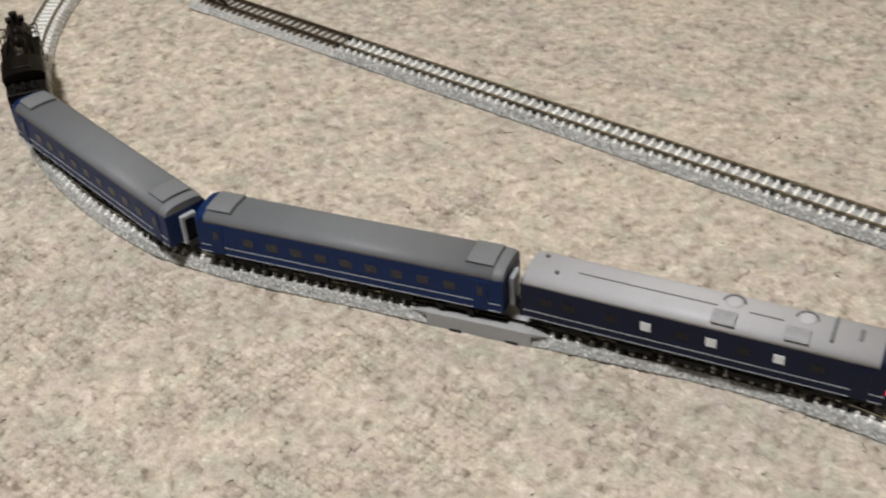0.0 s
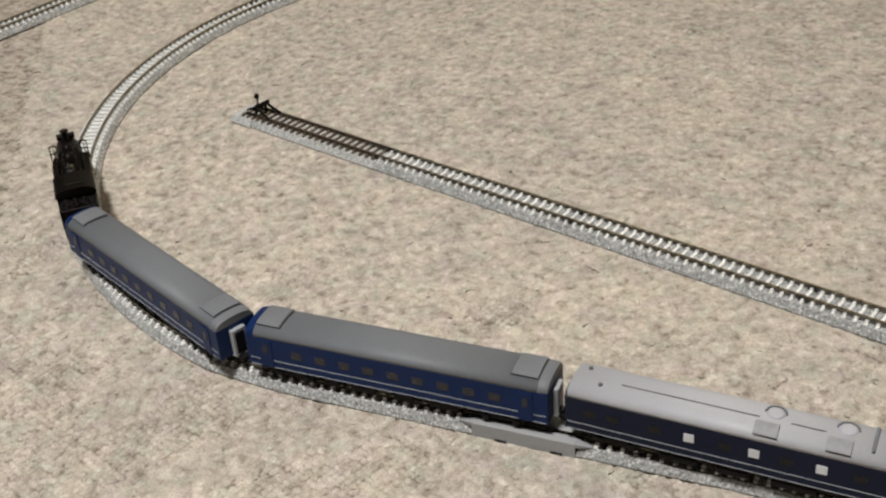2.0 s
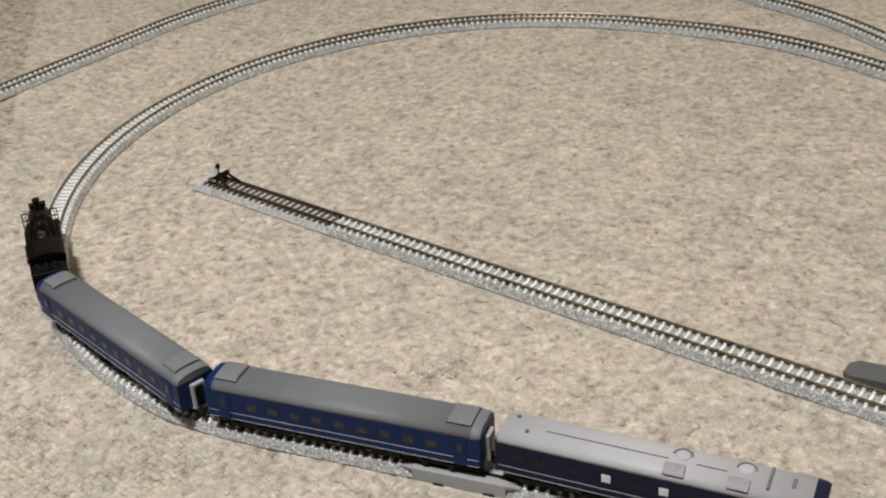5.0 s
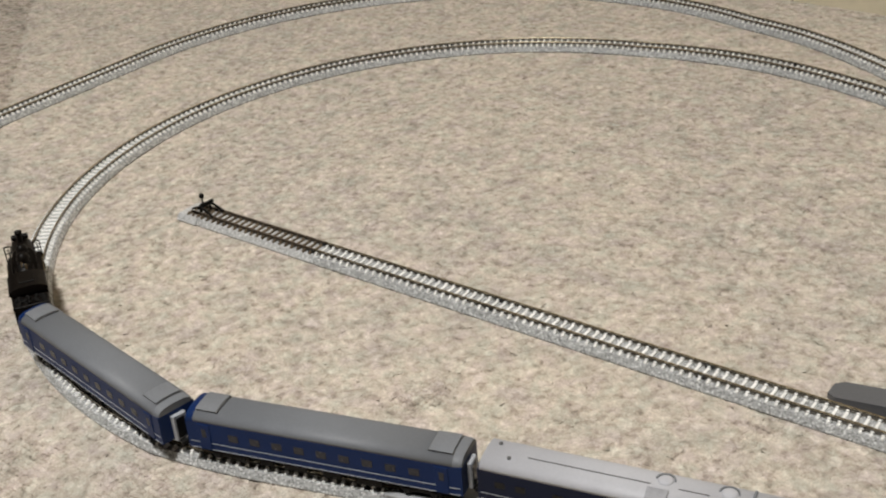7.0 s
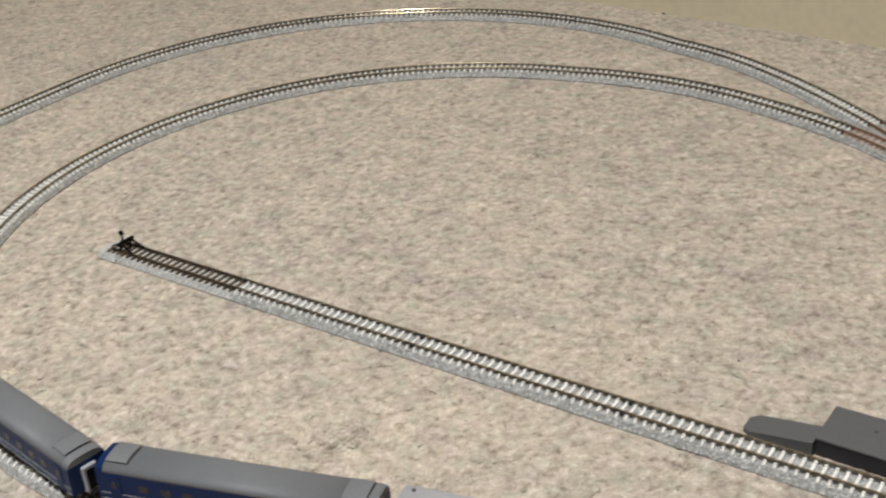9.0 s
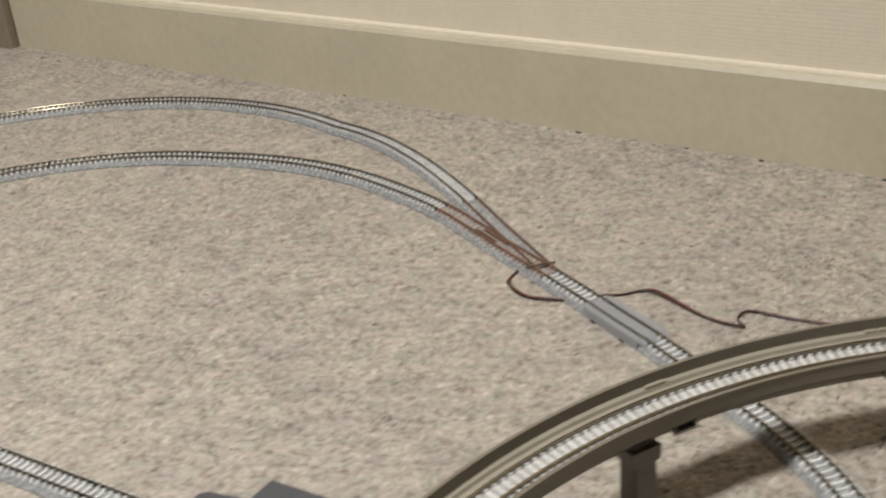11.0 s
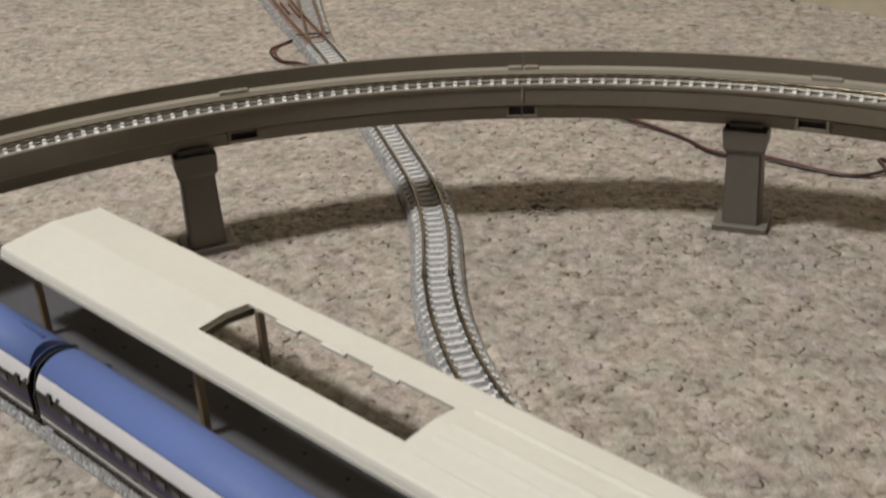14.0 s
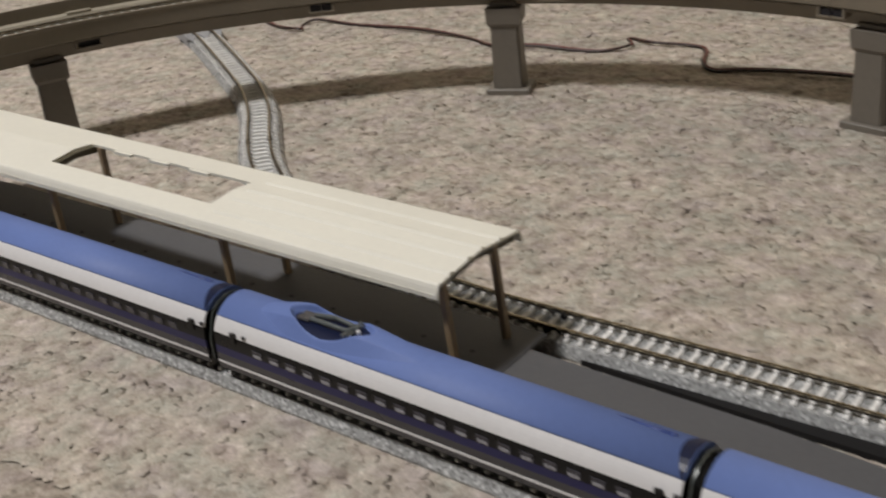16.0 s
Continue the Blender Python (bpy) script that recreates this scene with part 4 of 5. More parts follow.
canopy = thing("platform_canopy", Matrix.Translation((0.917, 0.0285, 0)) @ Matrix.Rotation(radians(-0.98), 4, "Z") @ Matrix.Translation((-0.917, -0.0285, 0)), "cream plastic platform canopy with an oblong opening on brown posts", "canopy")
Y0, Y1 = 0.0108, 0.0482


FOLDS = ((Y0, 0.0414), (0.0165, 0.0420), (0.0300, 0.0431), (0.0400, 0.0419), (Y1, 0.0412))


def roof_z(y):
    """Height of the folded roof sheet across the platform."""
    for (ya, za), (yb, zb) in zip(FOLDS, FOLDS[1:]):
        if y <= yb + 1e-9:
            return za + (zb - za) * (y - ya) / (yb - ya)
    return FOLDS[-1][1]


def roof_panel(x0, x1, y0, y1):
    ys = [y0] + [y for y, z in FOLDS if y0 + 1e-5 < y < y1 - 1e-5] + [y1]
    outline = [(y, roof_z(y)) for y in ys] + [(y, roof_z(y) - 0.0009) for y in ys[::-1]]
    bm = bmesh.new()
    prism(bm, outline, x0, x1)
    return part("roof_panel", bm, CANOPY, canopy)


XH0, XH1, YH0, YH1 = 0.7290, 0.8145, 0.0192, 0.0376
X0, X1 = 0.6300, 0.9150
roof_panel(X0, XH0, Y0, Y1)
roof_panel(XH1, X1, Y0, Y1)
roof_panel(XH0 + 0.00002, XH1 - 0.00002, Y0, YH0)
roof_panel(XH0 + 0.00002, XH1 - 0.00002, YH1, Y1)
for y in (Y0, Y1):
    bm = bmesh.new()
    s = -1 if y == Y0 else 1
    prism(bm, [(y, roof_z(y) + 0.0001), (y + s * 0.0007, roof_z(y) - 0.0003), (y + s * 0.0012, roof_z(y) - 0.0012), (y + s * 0.0016, roof_z(y) - 0.0025), (y + s * 0.0019, roof_z(y) - 0.0042), (y + s * 0.0010, roof_z(y) - 0.0042)], X0, X1)
    for k in range(int((X1 - X0) / 0.0013)):
        x = X0 + 0.0006 + 0.0013 * k
        box(bm, x, x + 0.0008, min(y + s * 0.0012, y + s * 0.00196), max(y + s * 0.0012, y + s * 0.00196), roof_z(y) - 0.0041, roof_z(y) - 0.0028)
    part("eave", bm, CANOPY, canopy, "turned-down eave with a fluted edge")
for y in (0.0165, 0.0250, 0.0312, 0.0400):
    for a, b in ((XH1 + 0.0050, X1 - 0.0002),):
        bm = bmesh.new()
        prism(bm, [(y - 0.0016, roof_z(y) - 0.0003), (y - 0.0009, roof_z(y) + 0.0003), (y, roof_z(y) + 0.0006), (y + 0.0006, roof_z(y) + 0.0003), (y + 0.0014, roof_z(y) - 0.0004)], a, b)
        part("roof_seam", bm, CANOPY, canopy)
# rafters with ragged tabs at the opening's far side
for x in (0.748, 0.768, 0.789):
    part("clip_tab", boxes((x - 0.005, x + 0.005, YH1 - 0.0012, YH1, roof_z(YH1) - 0.0012, roof_z(YH1) - 0.0002)), CANOPY, canopy)
for x, lean in ((0.6430, 0.0), (0.7335, 0.0), (0.8235, 0.0008), (0.9130, 0.0022)):
    for y in (0.0137, 0.0380):
        bm = boxes((x - 0.0011, x + 0.0011, y - 0.0011, y + 0.0011, 0.0101, roof_z(y) - 0.0008), bevel=0.0002)
        for q in bm.verts:
            if q.co.z < 0.02:
                q.co.x += lean
        part("post", bm, POST, canopy, "brown post")
    bm = bmesh.new()
    pts = [(Y0 + 0.001, roof_z(Y0) - 0.0034), (0.0137, roof_z(0.0137) - 0.0032), (0.0285, roof_z(0.0285) - 0.0028), (0.0380, roof_z(0.038) - 0.0032), (Y1 - 0.001, roof_z(Y1) - 0.0034)]
    xr = XH0 + 0.0010 if x == 0.7335 else x
    prism(bm, [(y, roof_z(y) - 0.0008) for y, z in pts] + pts[::-1], xr - 0.0010, xr + 0.0010)
    part("rafter", bm, RAFTER, canopy, "brown cross beam under the roof")


# ---- vehicles ----
RAIL_TOP = 0.0075


def wheel(parent, x, y, r, material=UNDER, w=0.0014):
    bm = bmesh.new()
    s = 1 if y > 0 else -1
    lathe(bm, (x, y - s * w / 2, r), (0, s, 0), [(0, r * 1.12), (w * 0.25, r * 1.12), (w * 0.3, r), (w, r * 0.96), (w * 0.9, r * 0.6), (w * 1.1, r * 0.25)], 16)
    return part("wheel", bm, material, parent)


def bogie(parent, x, wheelbase=0.0125, r=0.0028):
    b = part("bogie", boxes((x - wheelbase * 0.75, x + wheelbase * 0.75, -0.0085, -0.0073, 0.0020, 0.0044), (x - wheelbase * 0.75, x + wheelbase * 0.75, 0.0073, 0.0085, 0.0020, 0.0044), (x - 0.003, x + 0.003, -0.0073, 0.0073, 0.0022, 0.0044), bevel=0.0002), UNDER, parent, "black bogie frame")
    for dx in (-wheelbase / 2, wheelbase / 2):
        for y in (-0.0049, 0.0049):
            wheel(b, x + dx, y, r)
        for y in (-0.0087, 0.0087):
            part("axle_box", boxes((x + dx - 0.0013, x + dx + 0.0013, y - 0.0006, y + 0.0006, 0.0014, 0.0040)), UNDER, b)
    return b


def roof_curve(w, z1, z2, n=20):
    out = []
    for i in range(n + 1):
        a = math.pi * i / n
        c = math.cos(a)
        s = math.sin(a)
        out.append((w * math.copysign(abs(c) ** 0.75, c), z1 + (z2 - z1) * s ** 0.8))
    return out


def couple(parent, x, d):
    part("coupler", boxes((min(x, x + d * 0.0035), max(x, x + d * 0.0035), -0.0012, 0.0012, 0.0030, 0.0048), (min(x + d * 0.0025, x + d * 0.0045), max(x + d * 0.0025, x + d * 0.0045), -0.0022, 0.0022, 0.0026, 0.0052), bevel=0.0002), UNDER, parent)


def place(line, s, wheelbase):
    a, b = line.at(s - wheelbase / 2), line.at(s + wheelbase / 2)
    v = b - a
    m = (a + b) / 2
    return Matrix.Translation((m.x, m.y, RAIL_TOP)) @ Matrix.Rotation(math.atan2(v.y, v.x), 4, "Z")


LEN, HW = 0.1315, 0.0097


def coach(m):
    """Sleeping coach: heights above the rail."""
    c = thing("passenger_coach", m, "blue model sleeping coach with grey roof and silver lines", "railway coach", "train coaches")
    x0, x1 = -LEN / 2, LEN / 2
    z0, z1, z2 = 0.0056, 0.0204, 0.0246
    part("underframe", boxes((x0 + 0.004, x1 - 0.004, -0.0084, 0.0084, 0.0040, z0)), UNDER, c)
    for x, w in ((-0.022, 0.012), (-0.004, 0.009), (0.014, 0.011), (0.028, 0.006)):
        part("equipment_box", boxes((x - w / 2, x + w / 2, -0.0084, 0.0084, 0.0010, 0.0054), bevel=0.0002), UNDER, c)
    bm = bmesh.new()
    prism(bm, [(-HW, z0), (HW, z0), (HW, z1), (-HW, z1)], x0, x1)
    part("body", bm, COACH_BLUE, c, "deep blue body")
    # blue rounded end caps and grey roof between them
    curve = roof_curve(HW, z1, z2)
    bm = bmesh.new()
    prism(bm, curve, x0 + 0.004, x1 - 0.004)
    roof = part("roof", bm, ROOF_GREY, c, "grey rounded roof", smooth="along")
    for e, s in ((x0, 1), (x1, -1)):
        bm = bmesh.new()
        rings = []
        for f, sc in ((0.0, 0.86), (0.0012, 0.95), (0.0040, 1.0)):
            rings.append([bm.verts.new((e + s * f, y * (0.5 + 0.5 * sc), z1 + (z - z1) * sc)) for y, z in curve])
        k = len(curve)
        for p, q in zip(rings, rings[1:]):
            for i in range(k):
                bm.faces.new((p[i], p[(i + 1) % k], q[(i + 1) % k], q[i]))
        bm.faces.new(rings[0][::-1])
        bm.faces.new(rings[-1])
        part("roof_end", bm, COACH_BLUE if s < 0 else ROOF_GREY, c, "blue roof end" if s < 0 else "grey roof end")
        # equipment panel at each roof end
        a, b = sorted((e + s * 0.0045, e + s * 0.0150))
        pts = [q for q in curve if abs(q[0]) < HW * 0.72]
        bm = bmesh.new()
        shell(bm, [(y, z + 0.0005) for y, z in pts], a, b, 0.0007)
        part("roof_panel", bm, PANEL_GREY, roof)
        bm = bmesh.new()
        xx = b if s > 0 else a
        shell(bm, [(y, z + 0.0003) for y, z in pts], xx - 0.0005, xx + 0.0005, 0.0006)
        part("panel_groove", bm, GROOVE, roof)
        part("gangway", boxes((min(e, e - s * 0.0022), max(e, e - s * 0.0022), -0.0036, 0.0036, 0.0050, 0.0185), bevel=0.0004), STRIPE, c, "pale grey gangway")
        part("end_door", boxes((min(e - s * 0.0022, e - s * 0.0024), max(e - s * 0.0022, e - s * 0.0024), -0.0022, 0.0022, 0.0062, 0.0168)), GLASS_DARK, c)
        couple(c, e, -s)
    for side in (-1, 1):
        y = side * HW
        for z in (0.0094, 0.0060):
            part("silver_line", boxes((x0 + 0.001, x1 - 0.001, min(y, y + side * 0.0002), max(y, y + side * 0.0002), z - 0.0001, z + 0.0001)), STRIPE, c, "thin silver line")
        for i in range(9):
            x = x0 + 0.0215 + i * 0.0108
            part("window", boxes((x - 0.0024, x + 0.0024, min(y, y + side * 0.0002), max(y, y + side * 0.0002), 0.0124, 0.0160)), GLASS_DULL, c, "dull amber-grey window")
        for x in (x0 + 0.0090, x1 - 0.0090):
            d = part("door", boxes((x - 0.0030, x + 0.0030, min(y - side * 0.0003, y + side * 0.00035), max(y - side * 0.0003, y + side * 0.00035), 0.0058, 0.0194), bevel=0.0001), COACH_BLUE, c)
            part("door_window", boxes((x - 0.0011, x + 0.0011, min(y, y + side * 0.0005), max(y, y + side * 0.0005), 0.0126, 0.0168)), GLASS_DULL, d)
    for x in (-0.046, 0.046):
        bogie(c, x)
    return c


def van(m):
    """Brake coach at the tail, its rear at -x."""
    c = thing("tail_coach", m, "dark navy model tail coach, pale roof, red tail lights", "railway coach")
    x0, x1 = -LEN / 2, LEN / 2
    z0, z1, z2 = 0.0056, 0.0208, 0.0252
    part("underframe", boxes((x0 + 0.004, x1 - 0.004, -0.0084, 0.0084, 0.0034, z0)), UNDER, c)
    for x, w in ((-0.020, 0.016), (0.002, 0.012), (0.022, 0.014)):
        part("equipment_box", boxes((x - w / 2, x + w / 2, -0.0088, 0.0088, 0.0008, 0.0034), bevel=0.0002), UNDER, c)
    bm = bmesh.new()
    prism(bm, [(-HW, z0), (HW, z0), (HW, z1), (-HW, z1)], x0 + 0.001, x1)
    part("body", bm, NAVY, c, "dark navy body")
    curve = roof_curve(HW, z1, z2)
    bm = bmesh.new()
    prism(bm, curve, x0 + 0.0045, x1 - 0.001)
    roof = part("roof", bm, ROOF_PALE, c, "pale grey roof", smooth="along")
    bm = bmesh.new()
    rings = []
    for f, sc in ((-0.0005, 0.72), (0.001, 0.9), (0.0045, 1.0)):
        rings.append([bm.verts.new((x0 + f, y * (0.6 + 0.4 * sc), z1 + (z - z1) * sc)) for y, z in curve])
    k = len(curve)
    for p, q in zip(rings, rings[1:]):
        for i in range(k):
            bm.faces.new((p[i], p[(i + 1) % k], q[(i + 1) % k], q[i]))
    bm.faces.new(rings[0][::-1])
    bm.faces.new(rings[-1])
    part("roof_end", bm, NAVY, c, "dark navy roof end")
    for x, y0, y1, w, hgt, mm in ((-0.0445, -0.0066, 0.0066, 0.0012, 0.0008, PANEL_GREY), (-0.0535, -0.0030, 0.0030, 0.0016, 0.0004, PANEL_GREY)):
        part("roof_rib", boxes((x - w / 2, x + w / 2, y0, y1, z2 - 0.0012, z2 + hgt), bevel=0.0003), mm, roof)
    for x in (-0.0350, -0.0100):
        # low dome; its shade is drawn as a dark half ring on the far side
        bm = bmesh.new()
        lathe(bm, (x, -0.0022, z2 - 0.0011), (0, 0, 1), [(0, 0.0034), (0.0012, 0.0033), (0.0017, 0.0026), (0.0019, 0.0010)], 18)
        part("roof_fan", bm, ROOF_PALE, roof, "round roof fan cover", smooth=True)
        bm = bmesh.new()
        arc_pts = [math.pi * (1.0 + k / 12) for k in range(13)]
        ring = [[bm.verts.new((x + q * math.cos(a), -0.0022 + q * math.sin(a), z)) for q, z in ((0.0034, z2 - 0.0006), (0.0034, z2 + 0.0004), (0.0041, z2 + 0.0004), (0.0041, z2 - 0.0008))] for a in arc_pts]
        for p, q in zip(ring, ring[1:]):
            for k in range(4):
                bm.faces.new((p[k], p[(k + 1) % 4], q[(k + 1) % 4], q[k]))
        bm.faces.new(ring[0][::-1])
        bm.faces.new(ring[-1])
        part("fan_shade_ring", bm, PANEL_GREY, roof, "dark half ring standing for the shade beside the fan")
    for x in (-0.0335, -0.0085):
        side_pts = [q for q in curve if 0.0040 < q[0] < 0.0093]
        bm = bmesh.new()
        shell(bm, [(y + 0.0002, z + 0.0003) for y, z in side_pts], x - 0.0042, x + 0.0042, 0.0008)
        part("roof_grille", bm, GRILLE, roof, "grey roof grille")
    for x, y in ((0.060, -0.004), (0.0535, 0.004)):
        part("roof_vent", tubes(((x, y, z2 - 0.002), (x, y, z2 + 0.0004), 0.0009)), GROOVE, roof)
    for a, b in ((-0.005, 0.046), (-0.028, -0.016)):
        part("roof_seam", boxes((a, b, 0.0012, 0.0018, z2 - 0.0012, z2 + 0.0001)), GROOVE, roof)
    for side in (-1, 1):
        y = side * HW
        for z in (0.0092, 0.0060):
            part("silver_line", boxes((x0 + 0.0015, x1 - 0.001, min(y, y + side * 0.0002), max(y, y + side * 0.0002), z - 0.0001, z + 0.0001)), STRIPE, c, "thin silver line")
        for x in (0.0180, -0.0055, -0.0290):
            part("window", boxes((x - 0.0019, x + 0.0019, min(y, y + side * 0.0003), max(y, y + side * 0.0003), 0.0130, 0.0166)), WINDOW_WHITE, c, "plain white window")
        for x in (0.056, 0.047, 0.031, 0.005, -0.017, -0.042):
            part("window", boxes((x - 0.0022, x + 0.0022, min(y, y + side * 0.0002), max(y, y + side * 0.0002), 0.0132, 0.0162)), GLASS_DARK, c, "dark window")
        part("door", boxes((x0 + 0.0065, x0 + 0.0125, min(y - side * 0.0003, y + side * 0.0003), max(y - side * 0.0003, y + side * 0.0003), 0.0060, 0.0190)), NAVY, c)
    # rear end
    rear = x0 + 0.001
    for y in (-0.0046, 0.0046):
        part("rear_window", boxes((rear - 0.0004, rear, y - 0.0036, y + 0.0036, 0.0108, 0.0160), bevel=0.0001), GLASS_DARK, c, "dark rear window")
    part("rear_band", boxes((rear - 0.0009, rear + 0.001, -0.0088, 0.0088, 0.0168, 0.0182), bevel=0.0002), STRIPE, c, "silver band over the rear windows")
    bm = bmesh.new()
    prism(bm, [(-0.0034, 0.0080), (-0.0026, 0.0070), (0.0026, 0.0070), (0.0034, 0.0080), (0.0034, 0.0092), (0.0022, 0.0098), (-0.0022, 0.0098), (-0.0034, 0.0092)], rear - 0.0006, rear)
    part("tail_sign", bm, SIGN_WHITE, c, "blank lit white tail sign")
    for y in (-0.0066, 0.0066):
        bm = bmesh.new()
        lathe(bm, (rear, y, 0.0086), (-1, 0, 0), [(0, 0.0009), (0.0005, 0.0008)], 10)
        part("tail_light", bm, TAIL_RED, c, "lit red tail light")
    part("rear_skirt", boxes((rear - 0.0006, rear + 0.002, -0.0085, 0.0085, 0.0030, 0.0048)), UNDER, c)
    part("gangway", boxes((x1, x1 + 0.0022, -0.0036, 0.0036, 0.0050, 0.0185), bevel=0.0004), PANEL_GREY, c, "pale grey gangway")
    couple(c, x1, 1)
    couple(c, x0, -1)
    for x in (-0.046, 0.046):
        bogie(c, x)
    return c


def tank_engine(m):
    """Tank locomotive, front at +x; heights above the rail."""
    c = thing("steam_locomotive", m, "black model tank steam locomotive with bright side rods and lit headlamp", "steam locomotive")
    part("running_board", boxes((-0.036, 0.034, -0.0092, 0.0092, 0.0086, 0.0094), bevel=0.0002), BLACK, c)
    part("frame", boxes((-0.037, 0.036, -0.0040, 0.0040, 0.0030, 0.0090)), BLACK_MATTE, c)
    bm = bmesh.new()
    lathe(bm, (-0.012, 0, 0.0155), (1, 0, 0), [(0, 0.0062), (0.030, 0.0060), (0.0302, 0.0064), (0.0312, 0.0064), (0.0314, 0.0060), (0.0435, 0.0060), (0.0445, 0.0055), (0.0450, 0.0040), (0.0462, 0.0012)], 20)
    part("boiler", bm, BLACK, c, smooth=True)
    part("smokebox_saddle", boxes((0.021, 0.031, -0.0042, 0.0042, 0.0090, 0.0125)), BLACK_MATTE, c)
    for x, prof, nm in ((0.0265, [(0, 0.0021), (0.0015, 0.0017), (0.0058, 0.0017), (0.0060, 0.0021), (0.0070, 0.0021)], "chimney"), (0.0140, [(0, 0.0034), (0.0010, 0.0029), (0.0026, 0.0032), (0.0042, 0.0026), (0.0052, 0.0012), (0.0055, 0.0003)], "sand_dome"), (0.0030, [(0, 0.0037), (0.0010, 0.0032), (0.0028, 0.0036), (0.0046, 0.0029), (0.0058, 0.0013), (0.0061, 0.0003)], "steam_dome")):
        bm = bmesh.new()
        lathe(bm, (x, 0, 0.0204), (0, 0, 1), prof, 16)
        part(nm, bm, BLACK, c, smooth=True)
    part("water_heater", tubes(((0.0305, -0.0045, 0.0222), (0.0305, 0.0045, 0.0222), 0.0016), n=12), BLACK, c, "cross-wise feed water heater")
    part("whistle", tubes(((-0.0045, 0.001, 0.020), (-0.0045, 0.001, 0.0245), 0.0004), ((-0.0065, -0.001, 0.020), (-0.0065, -0.001, 0.0240), 0.0006)), BRASS, c)
    for y in (-1, 1):
        part("side_tank", boxes((-0.0150, 0.0125, min(y * 0.0062, y * 0.0092), max(y * 0.0062, y * 0.0092), 0.0094, 0.0172), bevel=0.0004), BLACK, c)
        part("tank_trim", boxes((-0.0150, 0.0125, min(y * 0.0092, y * 0.00945), max(y * 0.0092, y * 0.00945), 0.0166, 0.0171)), BRASS, c, "dull brass line along the tank")
        bm = tubes(*[(p, q, 0.00035) for p, q in (((0.0285, y * 0.0060, 0.0190), (0.0285, y * 0.0094, 0.0190)), ((0.0285, y * 0.0094, 0.0190), (0.0285, y * 0.0094, 0.0094)), ((0.0285, y * 0.0060, 0.0190), (0.0285, y * 0.0060, 0.0094)), ((0.0285, y * 0.0060, 0.0150), (0.0285, y * 0.0094, 0.0150)))], n=6)
        part("front_handrail_frame", bm, BLACK, c, "open black handrail frame")
        part("front_step_plate", boxes((0.0200, 0.0275, min(y * 0.0070, y * 0.0090), max(y * 0.0070, y * 0.0090), 0.0094, 0.0118), bevel=0.0003), BLACK, c)
        part("cylinder", boxes((0.0180, 0.0270, min(y * 0.0056, y * 0.0096), max(y * 0.0056, y * 0.0096), 0.0030, 0.0086), bevel=0.0009), BLACK, c)
        for x in (0.0070, -0.0035, -0.0140):
            w = wheel(c, x, y * 0.0049, 0.0048, BLACK_MATTE, 0.0016)
            bm = bmesh.new()
            tube(bm, (x, y * 0.0058, 0.0048), (x, y * 0.0076, 0.0036), 0.0007)
            part("crank_pin", bm, SILVER, w)
        for x, r in ((0.0285, 0.0028), (-0.0290, 0.0028), (-0.0220, 0.0028)):
            wheel(c, x, y * 0.0049, r, BLACK_MATTE)
        part("coupling_rod", boxes((-0.0150, 0.0080, min(y * 0.0072, y * 0.0078), max(y * 0.0072, y * 0.0078), 0.0031, 0.0041), bevel=0.0001), SILVER, c, "bright coupling rod")
        bm = tubes(((-0.0035, y * 0.0084, 0.0038), (0.0185, y * 0.0084, 0.0056), 0.0005), ((0.0060, y * 0.0090, 0.0080), (0.0075, y * 0.0088, 0.0036), 0.0004), ((0.0180, y * 0.0090, 0.0070), (0.0065, y * 0.0090, 0.0062), 0.0004), n=6)
        part("valve_gear", bm, SILVER, c, "bright valve gear rods")
        bm = tubes(((0.0345, y * 0.0078, 0.0094), (0.0345, y * 0.0078, 0.0150), 0.0003), ((0.0240, y * 0.0064, 0.0182), (-0.0105, y * 0.0066, 0.0184), 0.0003), n=6)
        part("handrail", bm, BLACK, c)
        part("buffer_step", boxes((0.0330, 0.0360, min(y * 0.0070, y * 0.0090), max(y * 0.0070, y * 0.0090), 0.0020, 0.0060)), BLACK, c)
    # cab with rounded roof and bunker
    bm = bmesh.new()
    prism(bm, [(-0.0092, 0.0094), (0.0092, 0.0094), (0.0092, 0.0205), (-0.0092, 0.0205)], -0.0290, -0.0150)
    part("cab", bm, BLACK, c)
    for y in (-1, 1):
        part("cab_window", boxes((-0.0245, -0.0185, min(y * 0.0092, y * 0.0094), max(y * 0.0092, y * 0.0094), 0.0150, 0.0190)), GLASS_DARK, c)
    for y in (-0.0052, 0.0052):
        part("front_window", boxes((-0.0150, -0.0147, y - 0.0022, y + 0.0022, 0.0180, 0.0202)), GLASS_DARK, c)
    bm = bmesh.new()
    curve = roof_curve(0.0098, 0.0203, 0.0242)
    prism(bm, curve, -0.0305, -0.0135)
    part("cab_roof", bm, BLACK, c)
    part("roof_hatch", boxes((-0.0265, -0.0190, -0.0040, 0.0040, 0.0236, 0.0248), bevel=0.0003), BLACK, c)
    part("bunker", boxes((-0.0395, -0.0290, -0.0090, 0.0090, 0.0090, 0.0185), bevel=0.0004), BLACK, c)
    bm = bmesh.new()
    rng = random.Random(7)
    for i in range(40):
        bmesh.ops.create_icosphere(bm, subdivisions=1, radius=rng.uniform(0.0008, 0.0015), matrix=Matrix.Translation((rng.uniform(-0.0380, -0.0305), rng.uniform(-0.0075, 0.0075), 0.0183 + rng.uniform(-0.0003, 0.0010))))
    tagged(part("coal", bm, BLACK_MATTE, c, "heap of black coal"), kind="stuff")
